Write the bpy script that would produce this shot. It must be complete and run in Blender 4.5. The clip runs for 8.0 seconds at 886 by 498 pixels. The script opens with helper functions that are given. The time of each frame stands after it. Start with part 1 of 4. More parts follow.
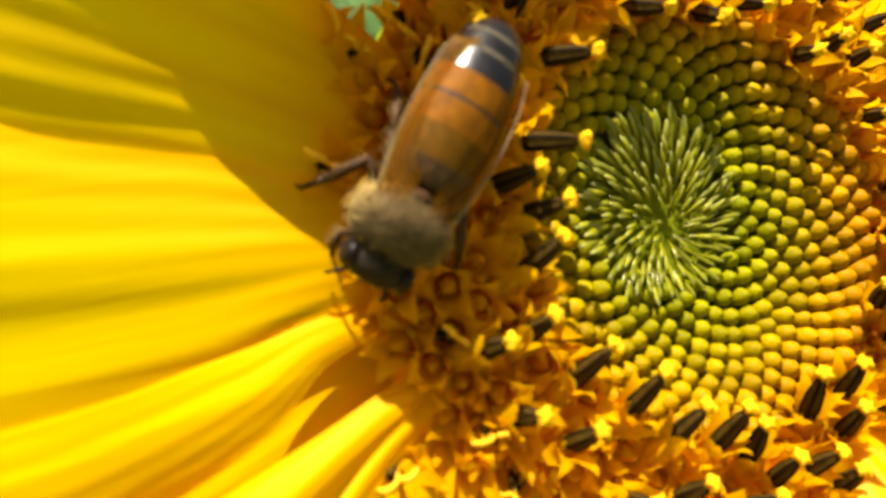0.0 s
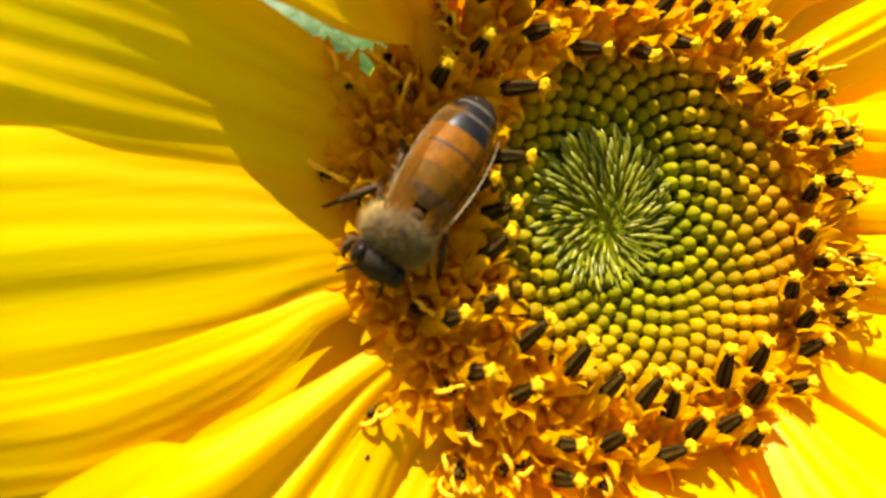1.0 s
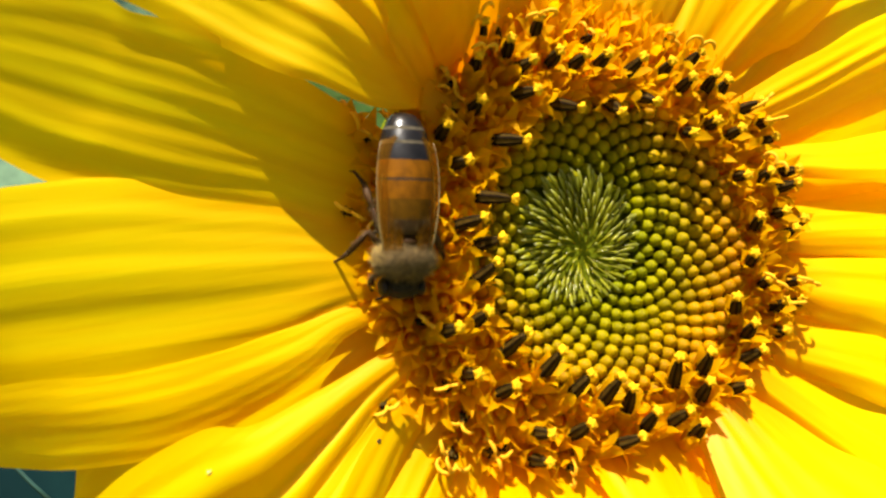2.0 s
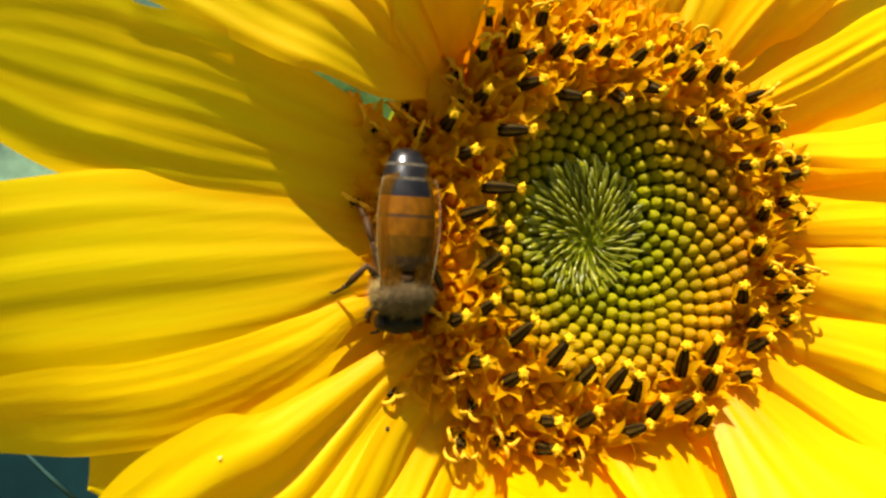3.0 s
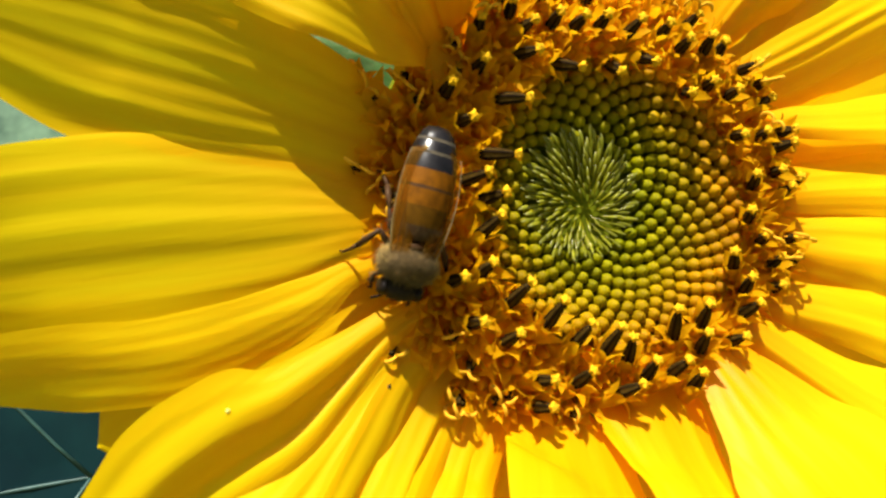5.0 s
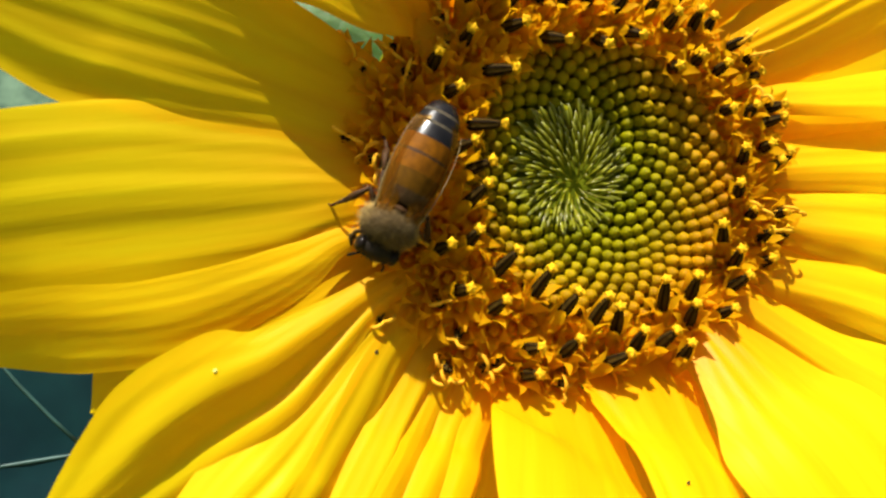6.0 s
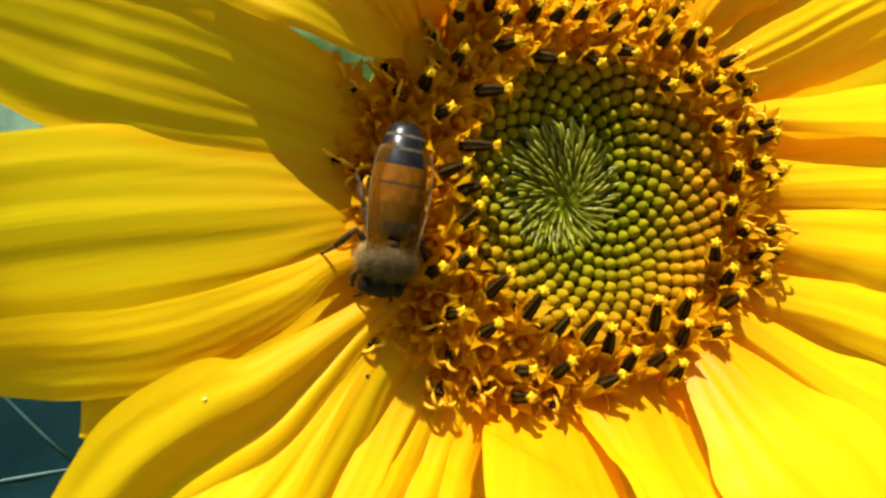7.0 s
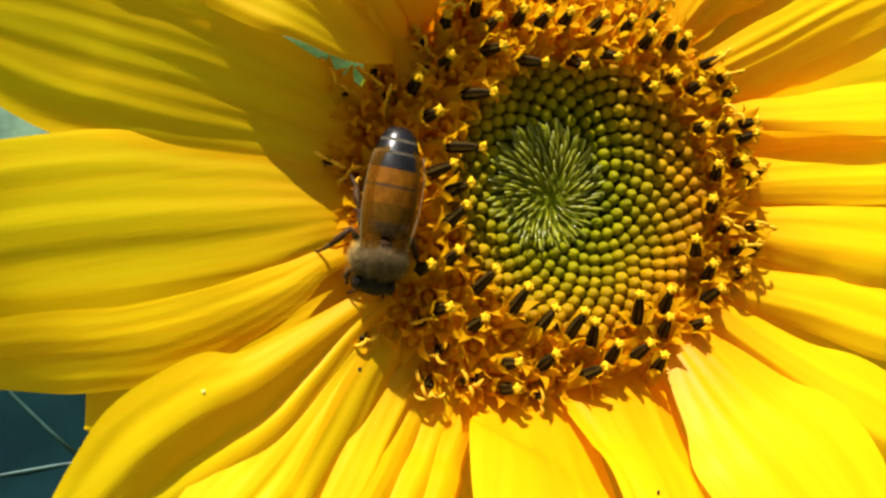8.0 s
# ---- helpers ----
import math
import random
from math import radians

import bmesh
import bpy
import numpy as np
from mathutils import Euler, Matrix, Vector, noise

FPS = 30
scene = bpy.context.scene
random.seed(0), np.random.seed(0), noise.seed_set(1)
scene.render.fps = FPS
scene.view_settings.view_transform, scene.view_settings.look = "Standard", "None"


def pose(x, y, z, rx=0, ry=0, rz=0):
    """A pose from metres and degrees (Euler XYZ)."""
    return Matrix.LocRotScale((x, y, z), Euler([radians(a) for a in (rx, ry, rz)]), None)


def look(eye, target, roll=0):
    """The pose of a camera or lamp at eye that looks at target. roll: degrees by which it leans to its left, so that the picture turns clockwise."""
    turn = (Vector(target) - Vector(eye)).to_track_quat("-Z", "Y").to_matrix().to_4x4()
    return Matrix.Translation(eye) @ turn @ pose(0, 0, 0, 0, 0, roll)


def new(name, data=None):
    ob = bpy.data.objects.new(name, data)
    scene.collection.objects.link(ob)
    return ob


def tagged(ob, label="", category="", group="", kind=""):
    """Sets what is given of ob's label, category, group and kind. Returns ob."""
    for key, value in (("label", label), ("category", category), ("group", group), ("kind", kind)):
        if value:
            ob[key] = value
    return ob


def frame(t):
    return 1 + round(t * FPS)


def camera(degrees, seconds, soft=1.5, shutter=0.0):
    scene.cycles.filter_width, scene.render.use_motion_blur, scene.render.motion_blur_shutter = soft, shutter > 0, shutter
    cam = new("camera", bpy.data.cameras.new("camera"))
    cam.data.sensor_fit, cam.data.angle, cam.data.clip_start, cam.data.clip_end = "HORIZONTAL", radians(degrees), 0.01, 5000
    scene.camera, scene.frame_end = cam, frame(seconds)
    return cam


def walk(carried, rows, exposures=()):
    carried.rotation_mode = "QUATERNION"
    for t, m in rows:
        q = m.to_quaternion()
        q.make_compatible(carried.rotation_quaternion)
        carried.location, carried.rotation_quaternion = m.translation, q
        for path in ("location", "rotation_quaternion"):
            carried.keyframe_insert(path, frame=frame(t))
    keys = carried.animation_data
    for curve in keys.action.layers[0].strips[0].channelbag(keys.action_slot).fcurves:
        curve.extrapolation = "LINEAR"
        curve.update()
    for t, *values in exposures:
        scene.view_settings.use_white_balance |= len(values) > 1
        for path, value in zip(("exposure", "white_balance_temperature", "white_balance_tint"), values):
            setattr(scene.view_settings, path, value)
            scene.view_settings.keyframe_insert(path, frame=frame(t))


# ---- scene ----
# ---- camera ----
cam = camera(69.1, 8.0, soft=2.4)
cam.data.dof.use_dof, cam.data.dof.focus_distance, cam.data.dof.aperture_fstop = True, 0.054, 58
MM = 0.001
HEAD = Vector((0, 0, 1.25))                       # centre of the flower's disc
TURN = Matrix(((0.9119, -0.0224, 0.4098), (0.4104, 0.0498, -0.9106), (0.0, 0.9985, 0.0546)))
FACE = Matrix.Translation(HEAD) @ TURN.to_4x4()    # x across the disc, y up the disc, z out of it
PATH = [  # seconds, eye and target in mm from the disc's centre, roll
    (0, (-10.99, -36.90, -3.68), (-13.23, 12.97, -0.98), -1.40),
    (0.2, (-8.45, -40.17, -2.11), (-12.36, 9.60, 0.51), -0.64),
    (0.5, (-9.33, -43.26, -0.90), (-12.65, 6.58, 1.21), 0.15),
    (0.7, (-7.34, -43.42, -0.87), (-11.93, 6.37, -0.22), 0.34),
    (1, (-7.98, -44.40, -4.60), (-11.93, 5.37, -1.86), -0.24),
    (1.2, (-9.81, -46.31, -4.31), (-13.24, 3.55, -2.55), 0.35),
    (1.5, (-10.23, -49.34, -2.97), (-13.86, 0.50, -1.33), 0.61),
    (1.8, (-7.48, -52.57, -1.12), (-12.15, -2.83, 0.98), 0.63),
    (2, (-7.02, -52.66, -2.44), (-11.28, -2.87, -0.75), 0.58),
    (2.2, (-7.12, -52.02, -2.58), (-11.34, -2.21, -1.51), 0.40),
    (3.3, (-6.87, -53.17, -3.45), (-11.86, -3.44, -1.96), 0.37),
    (3.5, (-7.84, -52.91, -3.79), (-12.62, -3.15, -2.52), 0.12),
    (3.7, (-8.58, -53.19, -3.76), (-13.44, -3.45, -2.46), 0.19),
    (4, (-10.65, -51.94, -4.65), (-15.00, -2.15, -3.18), -0.09),
    (4.2, (-9.75, -51.81, -5.95), (-14.51, -2.05, -4.72), 0.15),
    (4.5, (-7.68, -52.08, -4.08), (-12.37, -2.31, -2.96), 0.16),
    (4.7, (-7.21, -52.96, -4.61), (-11.77, -3.18, -3.61), 0.11),
    (5.8, (-6.66, -55.34, -6.80), (-11.57, -5.62, -5.00), 0.16),
    (6, (-5.48, -54.47, -7.83), (-10.71, -4.76, -6.33), 0.11),
    (6.2, (-6.02, -54.04, -8.31), (-11.17, -4.34, -6.52), -0.09),
    (6.5, (-7.56, -52.53, -9.07), (-12.20, -2.78, -7.24), 0.03),
    (6.7, (-7.37, -53.34, -6.76), (-12.00, -3.58, -5.39), 0.04),
    (7, (-5.27, -54.27, -5.63), (-10.09, -4.51, -4.76), 0.14),
    (7.2, (-4.81, -55.05, -5.47), (-9.78, -5.31, -4.29), 0.07),
    (7.5, (-4.64, -55.40, -6.66), (-9.54, -5.65, -5.60), 0.16),
    (7.7, (-5.02, -55.92, -5.65), (-9.73, -6.15, -4.58), 0.40),
    (8, (-4.21, -56.07, -5.63), (-9.07, -6.31, -4.97), -0.23),
]
EXPOSURES = [(0, 1.40, 6900, 10), (0.5, 1.48, 6900, 10), (1, 1.42, 6900, 10), (2, 1.16, 6700, 10), (3.5, 0.98, 6600, 10), (4.5, 0.93, 6500, 10), (6.5, 0.82, 6350, 9), (8, 0.80, 6350, 9)]
walk(cam, [(t, look(HEAD + MM * Vector(e), HEAD + MM * Vector(a), r)) for t, e, a, r in PATH], EXPOSURES)

# ---- light ----
world = bpy.data.worlds.new("sky")
scene.world = world
world.use_nodes = True
SUN_FROM = TURN @ Vector((-0.30, 0.84, 0.41)).normalized()
sky = world.node_tree.nodes.new("ShaderNodeTexSky")
sky.sky_type, sky.sun_disc = "NISHITA", False
sky.dust_density, sky.air_density = 6.0, 0.6
sky.sun_elevation = math.asin(SUN_FROM.z)
sky.sun_rotation = math.atan2(SUN_FROM.x, SUN_FROM.y)
world.node_tree.links.new(sky.outputs[0], world.node_tree.nodes["Background"].inputs[0])
world.node_tree.nodes["Background"].inputs[1].default_value = 0.040
sun = new("sun", bpy.data.lights.new("sun", "SUN"))
sun.data.energy, sun.data.angle, sun.data.color = 5.0, radians(0.53), (1.0, 0.95, 0.86)
sun.matrix_world = look(HEAD + SUN_FROM * 3, HEAD)


# ---- materials ----
def base(name):
    m = bpy.data.materials.new(name)
    m.use_nodes = True
    nt = m.node_tree
    return m, nt, nt.nodes["Principled BSDF"], nt.nodes["Material Output"]


def node(nt, kind, **values):
    n = nt.nodes.new(kind)
    for k, v in values.items():
        n.inputs[k.replace("_", " ")].default_value = v
    return n


def ramp(nt, fac, stops):
    r = nt.nodes.new("ShaderNodeValToRGB")
    while len(r.color_ramp.elements) < len(stops):
        r.color_ramp.elements.new(0.5)
    for e, (p, c) in zip(r.color_ramp.elements, stops):
        e.position, e.color = p, (*c, 1)
    nt.links.new(fac, r.inputs[0])
    return r.outputs[0]


def noise_of(nt, scale, stretch=(1, 1, 1), detail=3.0, source="Object", own=False):
    tc = nt.nodes.new("ShaderNodeTexCoord")
    mp = nt.nodes.new("ShaderNodeMapping")
    mp.inputs["Scale"].default_value = stretch
    nt.links.new(tc.outputs[source], mp.inputs[0])
    if own:                                    # each piece its own stretch of the pattern
        info = nt.nodes.new("ShaderNodeObjectInfo")
        nt.links.new(info.outputs["Random"], mp.inputs["Location"])
    n = nt.nodes.new("ShaderNodeTexNoise")
    n.inputs["Scale"].default_value, n.inputs["Detail"].default_value = scale, detail
    nt.links.new(mp.outputs[0], n.inputs["Vector"])
    return n.outputs["Fac"]


def mixed(nt, kind, fac, a, b):
    m = nt.nodes.new("ShaderNodeMix")
    m.data_type, m.blend_type = "RGBA", kind
    for socket, v in ((m.inputs[0], fac), (m.inputs[6], a), (m.inputs[7], b)):
        if isinstance(v, bpy.types.NodeSocket):
            nt.links.new(v, socket)
        else:
            socket.default_value = v if isinstance(v, float) else (*v, 1)
    return m.outputs[2]


def bumped(nt, shader, height, distance, strength=0.6):
    b = node(nt, "ShaderNodeBump", Strength=strength, Distance=distance)
    nt.links.new(height, b.inputs["Height"])
    nt.links.new(b.outputs[0], shader.inputs["Normal"])
    return b.outputs[0]


def leafy(nt, p, out, colour, share, normal=None, tint=None):
    """Adds light that shines through a thin leaf or petal."""
    tr = nt.nodes.new("ShaderNodeBsdfTranslucent")
    nt.links.new(tint or colour, tr.inputs[0])
    if normal:
        nt.links.new(normal, tr.inputs["Normal"])
    mx = node(nt, "ShaderNodeMixShader", Fac=share)
    nt.links.new(p.outputs[0], mx.inputs[1])
    nt.links.new(tr.outputs[0], mx.inputs[2])
    nt.links.new(mx.outputs[0], out.inputs[0])


def petal_material():
    m, nt, p, out = base("petal_yellow")
    streak = noise_of(nt, 420, (0.10, 1.6, 1), 5.0, own=True)
    blotch = noise_of(nt, 90, (0.6, 1, 1), 3.0, own=True)
    c = ramp(nt, streak, [(0.3, (0.94, 0.62, 0.000)), (0.5, (0.96, 0.69, 0.000)), (0.72, (0.98, 0.76, 0.002))])
    c2 = ramp(nt, blotch, [(0.3, (0.96, 0.93, 0.85)), (0.7, (1.0, 1.0, 1.0))])
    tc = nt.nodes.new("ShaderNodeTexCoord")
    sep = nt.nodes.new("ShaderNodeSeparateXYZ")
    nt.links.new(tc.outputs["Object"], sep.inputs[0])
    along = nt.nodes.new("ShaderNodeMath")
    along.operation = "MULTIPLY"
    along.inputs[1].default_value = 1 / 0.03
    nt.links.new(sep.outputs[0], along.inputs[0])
    # deeper orange foot, with some shade beside the florets put into the colour
    claw_and_shade = ramp(nt, along.outputs[0], [(0.0, (0.88, 0.54, 0.5)), (0.30, (0.96, 0.86, 0.82)), (0.6, (1.0, 1.0, 1.0))])
    colour = mixed(nt, "MULTIPLY", 1.0, mixed(nt, "MULTIPLY", 1.0, c, c2), claw_and_shade)
    nt.links.new(colour, p.inputs["Base Color"])
    p.inputs["Roughness"].default_value = 0.45
    p.inputs["Specular IOR Level"].default_value = 0.16
    n = bumped(nt, p, streak, 0.0003, 0.3)
    warm = mixed(nt, "MULTIPLY", 1.0, colour, (1.0, 0.72, 0.4))
    leafy(nt, p, out, colour, 0.46, n, warm)
    return m


def flower_radius(nt, flower):
    tc = nt.nodes.new("ShaderNodeTexCoord")
    tc.object = flower
    ln = nt.nodes.new("ShaderNodeVectorMath")
    ln.operation = "LENGTH"
    sep = nt.nodes.new("ShaderNodeSeparateXYZ")
    com = nt.nodes.new("ShaderNodeCombineXYZ")
    nt.links.new(tc.outputs["Object"], sep.inputs[0])
    nt.links.new(sep.outputs[0], com.inputs[0])
    nt.links.new(sep.outputs[1], com.inputs[1])
    nt.links.new(com.outputs[0], ln.inputs[0])
    sc = nt.nodes.new("ShaderNodeMath")
    sc.operation = "MULTIPLY"
    sc.inputs[1].default_value = 1 / 0.016
    nt.links.new(ln.outputs["Value"], sc.inputs[0])
    return sc.outputs[0]


def bud_material(flower):
    m, nt, p, out = base("bud_green_to_gold")
    r = flower_radius(nt, flower)
    c = ramp(nt, r, [(0.25, (0.25, 0.27, 0.0)), (0.42, (0.34, 0.30, 0.0)), (0.54, (0.43, 0.30, 0.0)), (0.66, (0.51, 0.28, 0.0)), (0.8, (0.57, 0.25, 0.0))])
    info = nt.nodes.new("ShaderNodeObjectInfo")
    vary = ramp(nt, info.outputs["Random"], [(0, (0.48, 0.48, 0.45)), (1, (0.82, 0.77, 0.75))])
    grain = ramp(nt, noise_of(nt, 2600), [(0.3, (0.82, 0.84, 0.7)), (0.7, (1, 1, 1))])
    colour = mixed(nt, "MULTIPLY", 1.0, mixed(nt, "MULTIPLY", 1.0, c, vary), grain)
    nt.links.new(colour, p.inputs["Base Color"])
    p.inputs["Roughness"].default_value = 0.55
    p.inputs["Specular IOR Level"].default_value = 0.06
    p.inputs["Subsurface Weight"].default_value = 0.25
    p.inputs["Subsurface Radius"].default_value = (0.0006, 0.0005, 0.0001)
    p.inputs["Subsurface Scale"].default_value = 0.6
    bumped(nt, p, noise_of(nt, 3500), 0.00008, 0.5)
    return m


def plain(name, colour, rough, spread=0.25, scale=1500, bump=0.0001, metal=0.0, spec=0.5, through_share=0.0, random_share=0.0, glow_depth=0.0):
    """A surface of one colour, mottled at two scales."""
    m, nt, p, out = base(name)
    lo, hi = [c * (1 - spread) for c in colour], [min(1, c * (1 + spread)) for c in colour]
    fine = noise_of(nt, scale, detail=4.0)
    coarse = noise_of(nt, scale / 7, detail=2.0)
    c = mixed(nt, "MULTIPLY", 0.8, ramp(nt, fine, [(0.3, lo), (0.7, hi)]), ramp(nt, coarse, [(0.3, (0.75, 0.75, 0.75)), (0.7, (1, 1, 1))]))
    if random_share:
        info = nt.nodes.new("ShaderNodeObjectInfo")
        k = 1 - random_share
        c = mixed(nt, "MULTIPLY", 1.0, c, ramp(nt, info.outputs["Random"], [(0, (k, k, k)), (1, (1, 1, 1))]))
    nt.links.new(c, p.inputs["Base Color"])
    p.inputs["Roughness"].default_value, p.inputs["Metallic"].default_value = rough, metal
    p.inputs["Specular IOR Level"].default_value = spec
    if glow_depth:                             # light that wanders inside the flesh
        p.inputs["Subsurface Weight"].default_value = 1.0
        p.inputs["Subsurface Radius"].default_value = (1.0, 0.5, 0.1)
        p.inputs["Subsurface Scale"].default_value = glow_depth
    n = bumped(nt, p, fine, bump)
    if through_share:
        leafy(nt, p, out, c, through_share, n)
    return m


def anther_material():
    """Dark brown with paler seams along the tube."""
    m, nt, p, out = base("anther_brown")
    tc = nt.nodes.new("ShaderNodeTexCoord")
    sep = nt.nodes.new("ShaderNodeSeparateXYZ")
    nt.links.new(tc.outputs["Object"], sep.inputs[0])
    value = sep.outputs[1]
    for kind, other in (("ARCTAN2", sep.outputs[0]), ("MULTIPLY", 5.0), ("COSINE", None)):
        f = nt.nodes.new("ShaderNodeMath")
        f.operation = kind
        nt.links.new(value, f.inputs[0])
        if isinstance(other, float):
            f.inputs[1].default_value = other
        elif other:
            nt.links.new(other, f.inputs[1])
        value = f.outputs[0]
    seam = ramp(nt, value, [(0.0, (0.050, 0.030, 0.004)), (0.10, (0.024, 0.012, 0.002)), (0.35, (0.012, 0.006, 0.001))])
    colour = mixed(nt, "MULTIPLY", 0.8, seam, ramp(nt, noise_of(nt, 2500), [(0.3, (0.5, 0.5, 0.5)), (0.7, (1.3, 1.2, 1.0))]))
    nt.links.new(colour, p.inputs["Base Color"])
    p.inputs["Roughness"].default_value = 0.7
    p.inputs["Specular IOR Level"].default_value = 0.05
    bumped(nt, p, noise_of(nt, 3000), 0.0001)
    return m


def scale_material():
    """Green at the foot, paler and glossy towards the tip."""
    m, nt, p, out = base("scale_green")
    tc = nt.nodes.new("ShaderNodeTexCoord")
    sep = nt.nodes.new("ShaderNodeSeparateXYZ")
    nt.links.new(tc.outputs["Object"], sep.inputs[0])
    f = nt.nodes.new("ShaderNodeMath")
    f.operation = "MULTIPLY"
    f.inputs[1].default_value = 1 / 0.0022
    nt.links.new(sep.outputs[0], f.inputs[0])
    c = ramp(nt, f.outputs[0], [(0.0, (0.26, 0.22, 0.003)), (0.5, (0.28, 0.27, 0.006)), (0.8, (0.36, 0.36, 0.03)), (1.0, (0.52, 0.50, 0.16))])
    info = nt.nodes.new("ShaderNodeObjectInfo")
    colour = mixed(nt, "MULTIPLY", 1.0, c, ramp(nt, info.outputs["Random"], [(0, (0.42, 0.44, 0.42)), (1, (0.95, 0.95, 0.95))]))
    nt.links.new(colour, p.inputs["Base Color"])
    p.inputs["Roughness"].default_value = 0.24
    p.inputs["Specular IOR Level"].default_value = 0.28
    n = bumped(nt, p, noise_of(nt, 2500), 0.00006, 0.5)
    leafy(nt, p, out, colour, 0.2, n)
    return m


def membrane():
    m, nt, p, out = base("wing_membrane")
    p.inputs["Base Color"].default_value = (0.17, 0.070, 0.004, 1)
    p.inputs["Roughness"].default_value = 0.5
    p.inputs["Specular IOR Level"].default_value = 0.04
    tr = nt.nodes.new("ShaderNodeBsdfTransparent")
    tr.inputs[0].default_value = (0.96, 0.78, 0.45, 1)
    share = ramp(nt, noise_of(nt, 900), [(0.3, (0.26, 0.26, 0.26)), (0.7, (0.46, 0.46, 0.46))])
    mx = nt.nodes.new("ShaderNodeMixShader")
    nt.links.new(share, mx.inputs[0])
    nt.links.new(tr.outputs[0], mx.inputs[1])
    nt.links.new(p.outputs[0], mx.inputs[2])
    nt.links.new(mx.outputs[0], out.inputs[0])
    return m


def leaf_material(name, low, high, grain=110):
    m, nt, p, out = base(name)
    cells = nt.nodes.new("ShaderNodeTexVoronoi")
    tc = nt.nodes.new("ShaderNodeTexCoord")
    nt.links.new(tc.outputs["Object"], cells.inputs["Vector"])
    cells.feature = "DISTANCE_TO_EDGE"
    cells.inputs["Scale"].default_value = 260
    c = ramp(nt, noise_of(nt, grain), [(0.35, low), (0.65, high)])
    net = ramp(nt, cells.outputs["Distance"], [(0.0, (1.08, 1.08, 1.05)), (0.08, (1, 1, 1))])
    colour = mixed(nt, "MULTIPLY", 1.0, c, net)
    nt.links.new(colour, p.inputs["Base Color"])
    p.inputs["Roughness"].default_value = 0.45
    p.inputs["Specular IOR Level"].default_value = 0.25
    n = bumped(nt, p, cells.outputs["Distance"], 0.0003, 0.2)
    leafy(nt, p, out, colour, 0.3, n)
    return m


# ---- mesh helpers ----
def part(name, bm, material, parent, label="", m=None, smooth=True):
    """Links a bmesh as one mesh object under a thing or a part."""
    me = bpy.data.meshes.new(name)
    bm.to_mesh(me)
    bm.free()
    return link(name, me, material, parent, label, m, smooth)


def link(name, me, material, parent, label="", m=None, smooth=True):
    if material and not me.materials:
        me.materials.append(material)
    if smooth:
        me.polygons.foreach_set("use_smooth", [True] * len(me.polygons))
    ob = new(name, me)
    ob.parent = parent
    if m is not None:
        ob.matrix_basis = m
    if label:
        ob["label"] = label
    return ob


def mesh_of(name, bm, material):
    me = bpy.data.meshes.new(name)
    bm.to_mesh(me)
    bm.free()
    me.materials.append(material)
    me.polygons.foreach_set("use_smooth", [True] * len(me.polygons))
    return me


def grid(bm, nu, nv, f, closed=False):
    """A sheet of points f(u, v), u and v from 0 to 1; closed joins the last column to the first."""
    rows = [[bm.verts.new(f(i / nu, j / nv)) for j in range(nv if closed else nv + 1)] for i in range(nu + 1)]
    for i in range(nu):
        for j in range(nv):
            k = (j + 1) % nv if closed else j + 1
            bm.faces.new((rows[i][j], rows[i + 1][j], rows[i + 1][k], rows[i][k]))
    return rows


def tube(bm, points, radii, sides=8, caps=True):
    """A round bar along points."""
    points = [Vector(p) for p in points]
    rings, side = [], None
    for i, p in enumerate(points):
        d = (points[min(i + 1, len(points) - 1)] - points[max(i - 1, 0)]).normalized()
        if side is None:
            side = d.orthogonal().normalized()
        side = (side - d * side.dot(d)).normalized()
        up = d.cross(side)
        r = radii[i] if isinstance(radii, (list, tuple)) else radii
        rings.append([bm.verts.new(p + r * (math.cos(a) * side + math.sin(a) * up)) for a in (2 * math.pi * k / sides for k in range(sides))])
    for a, b in zip(rings, rings[1:]):
        for k in range(sides):
            bm.faces.new((a[k], a[(k + 1) % sides], b[(k + 1) % sides], b[k]))
    if caps:
        bm.faces.new(rings[0][::-1])
        bm.faces.new(rings[-1])
    return rings


def lathe(bm, profile, sides=24, warp=None):
    """Turns (radius, height) pairs about z."""
    rings = []
    for r, z in profile:
        ring = []
        for k in range(sides):
            a = 2 * math.pi * k / sides
            q = Vector((r * math.cos(a), r * math.sin(a), z))
            ring.append(bm.verts.new(warp(q, a) if warp else q))
        rings.append(ring)
    for a, b in zip(rings, rings[1:]):
        for k in range(sides):
            bm.faces.new((a[k], a[(k + 1) % sides], b[(k + 1) % sides], b[k]))
    bm.faces.new(rings[0][::-1])
    bm.faces.new(rings[-1])
    return rings


def axes_at(origin, z, x_hint):
    """A pose at origin whose z axis is z and whose x axis leans to x_hint."""
    z = Vector(z).normalized()
    x = Vector(x_hint)
    x = (x - z * x.dot(z)).normalized()
    y = z.cross(x)
    m = Matrix((x, y, z)).transposed().to_4x4()
    m.translation = origin
    return m


# ---- sunflower ----
flower = new("sunflower")
flower.matrix_world = FACE
tagged(flower, "open yellow sunflower with a green and gold disc on its stem", "flower")
flower["kind"] = "object"

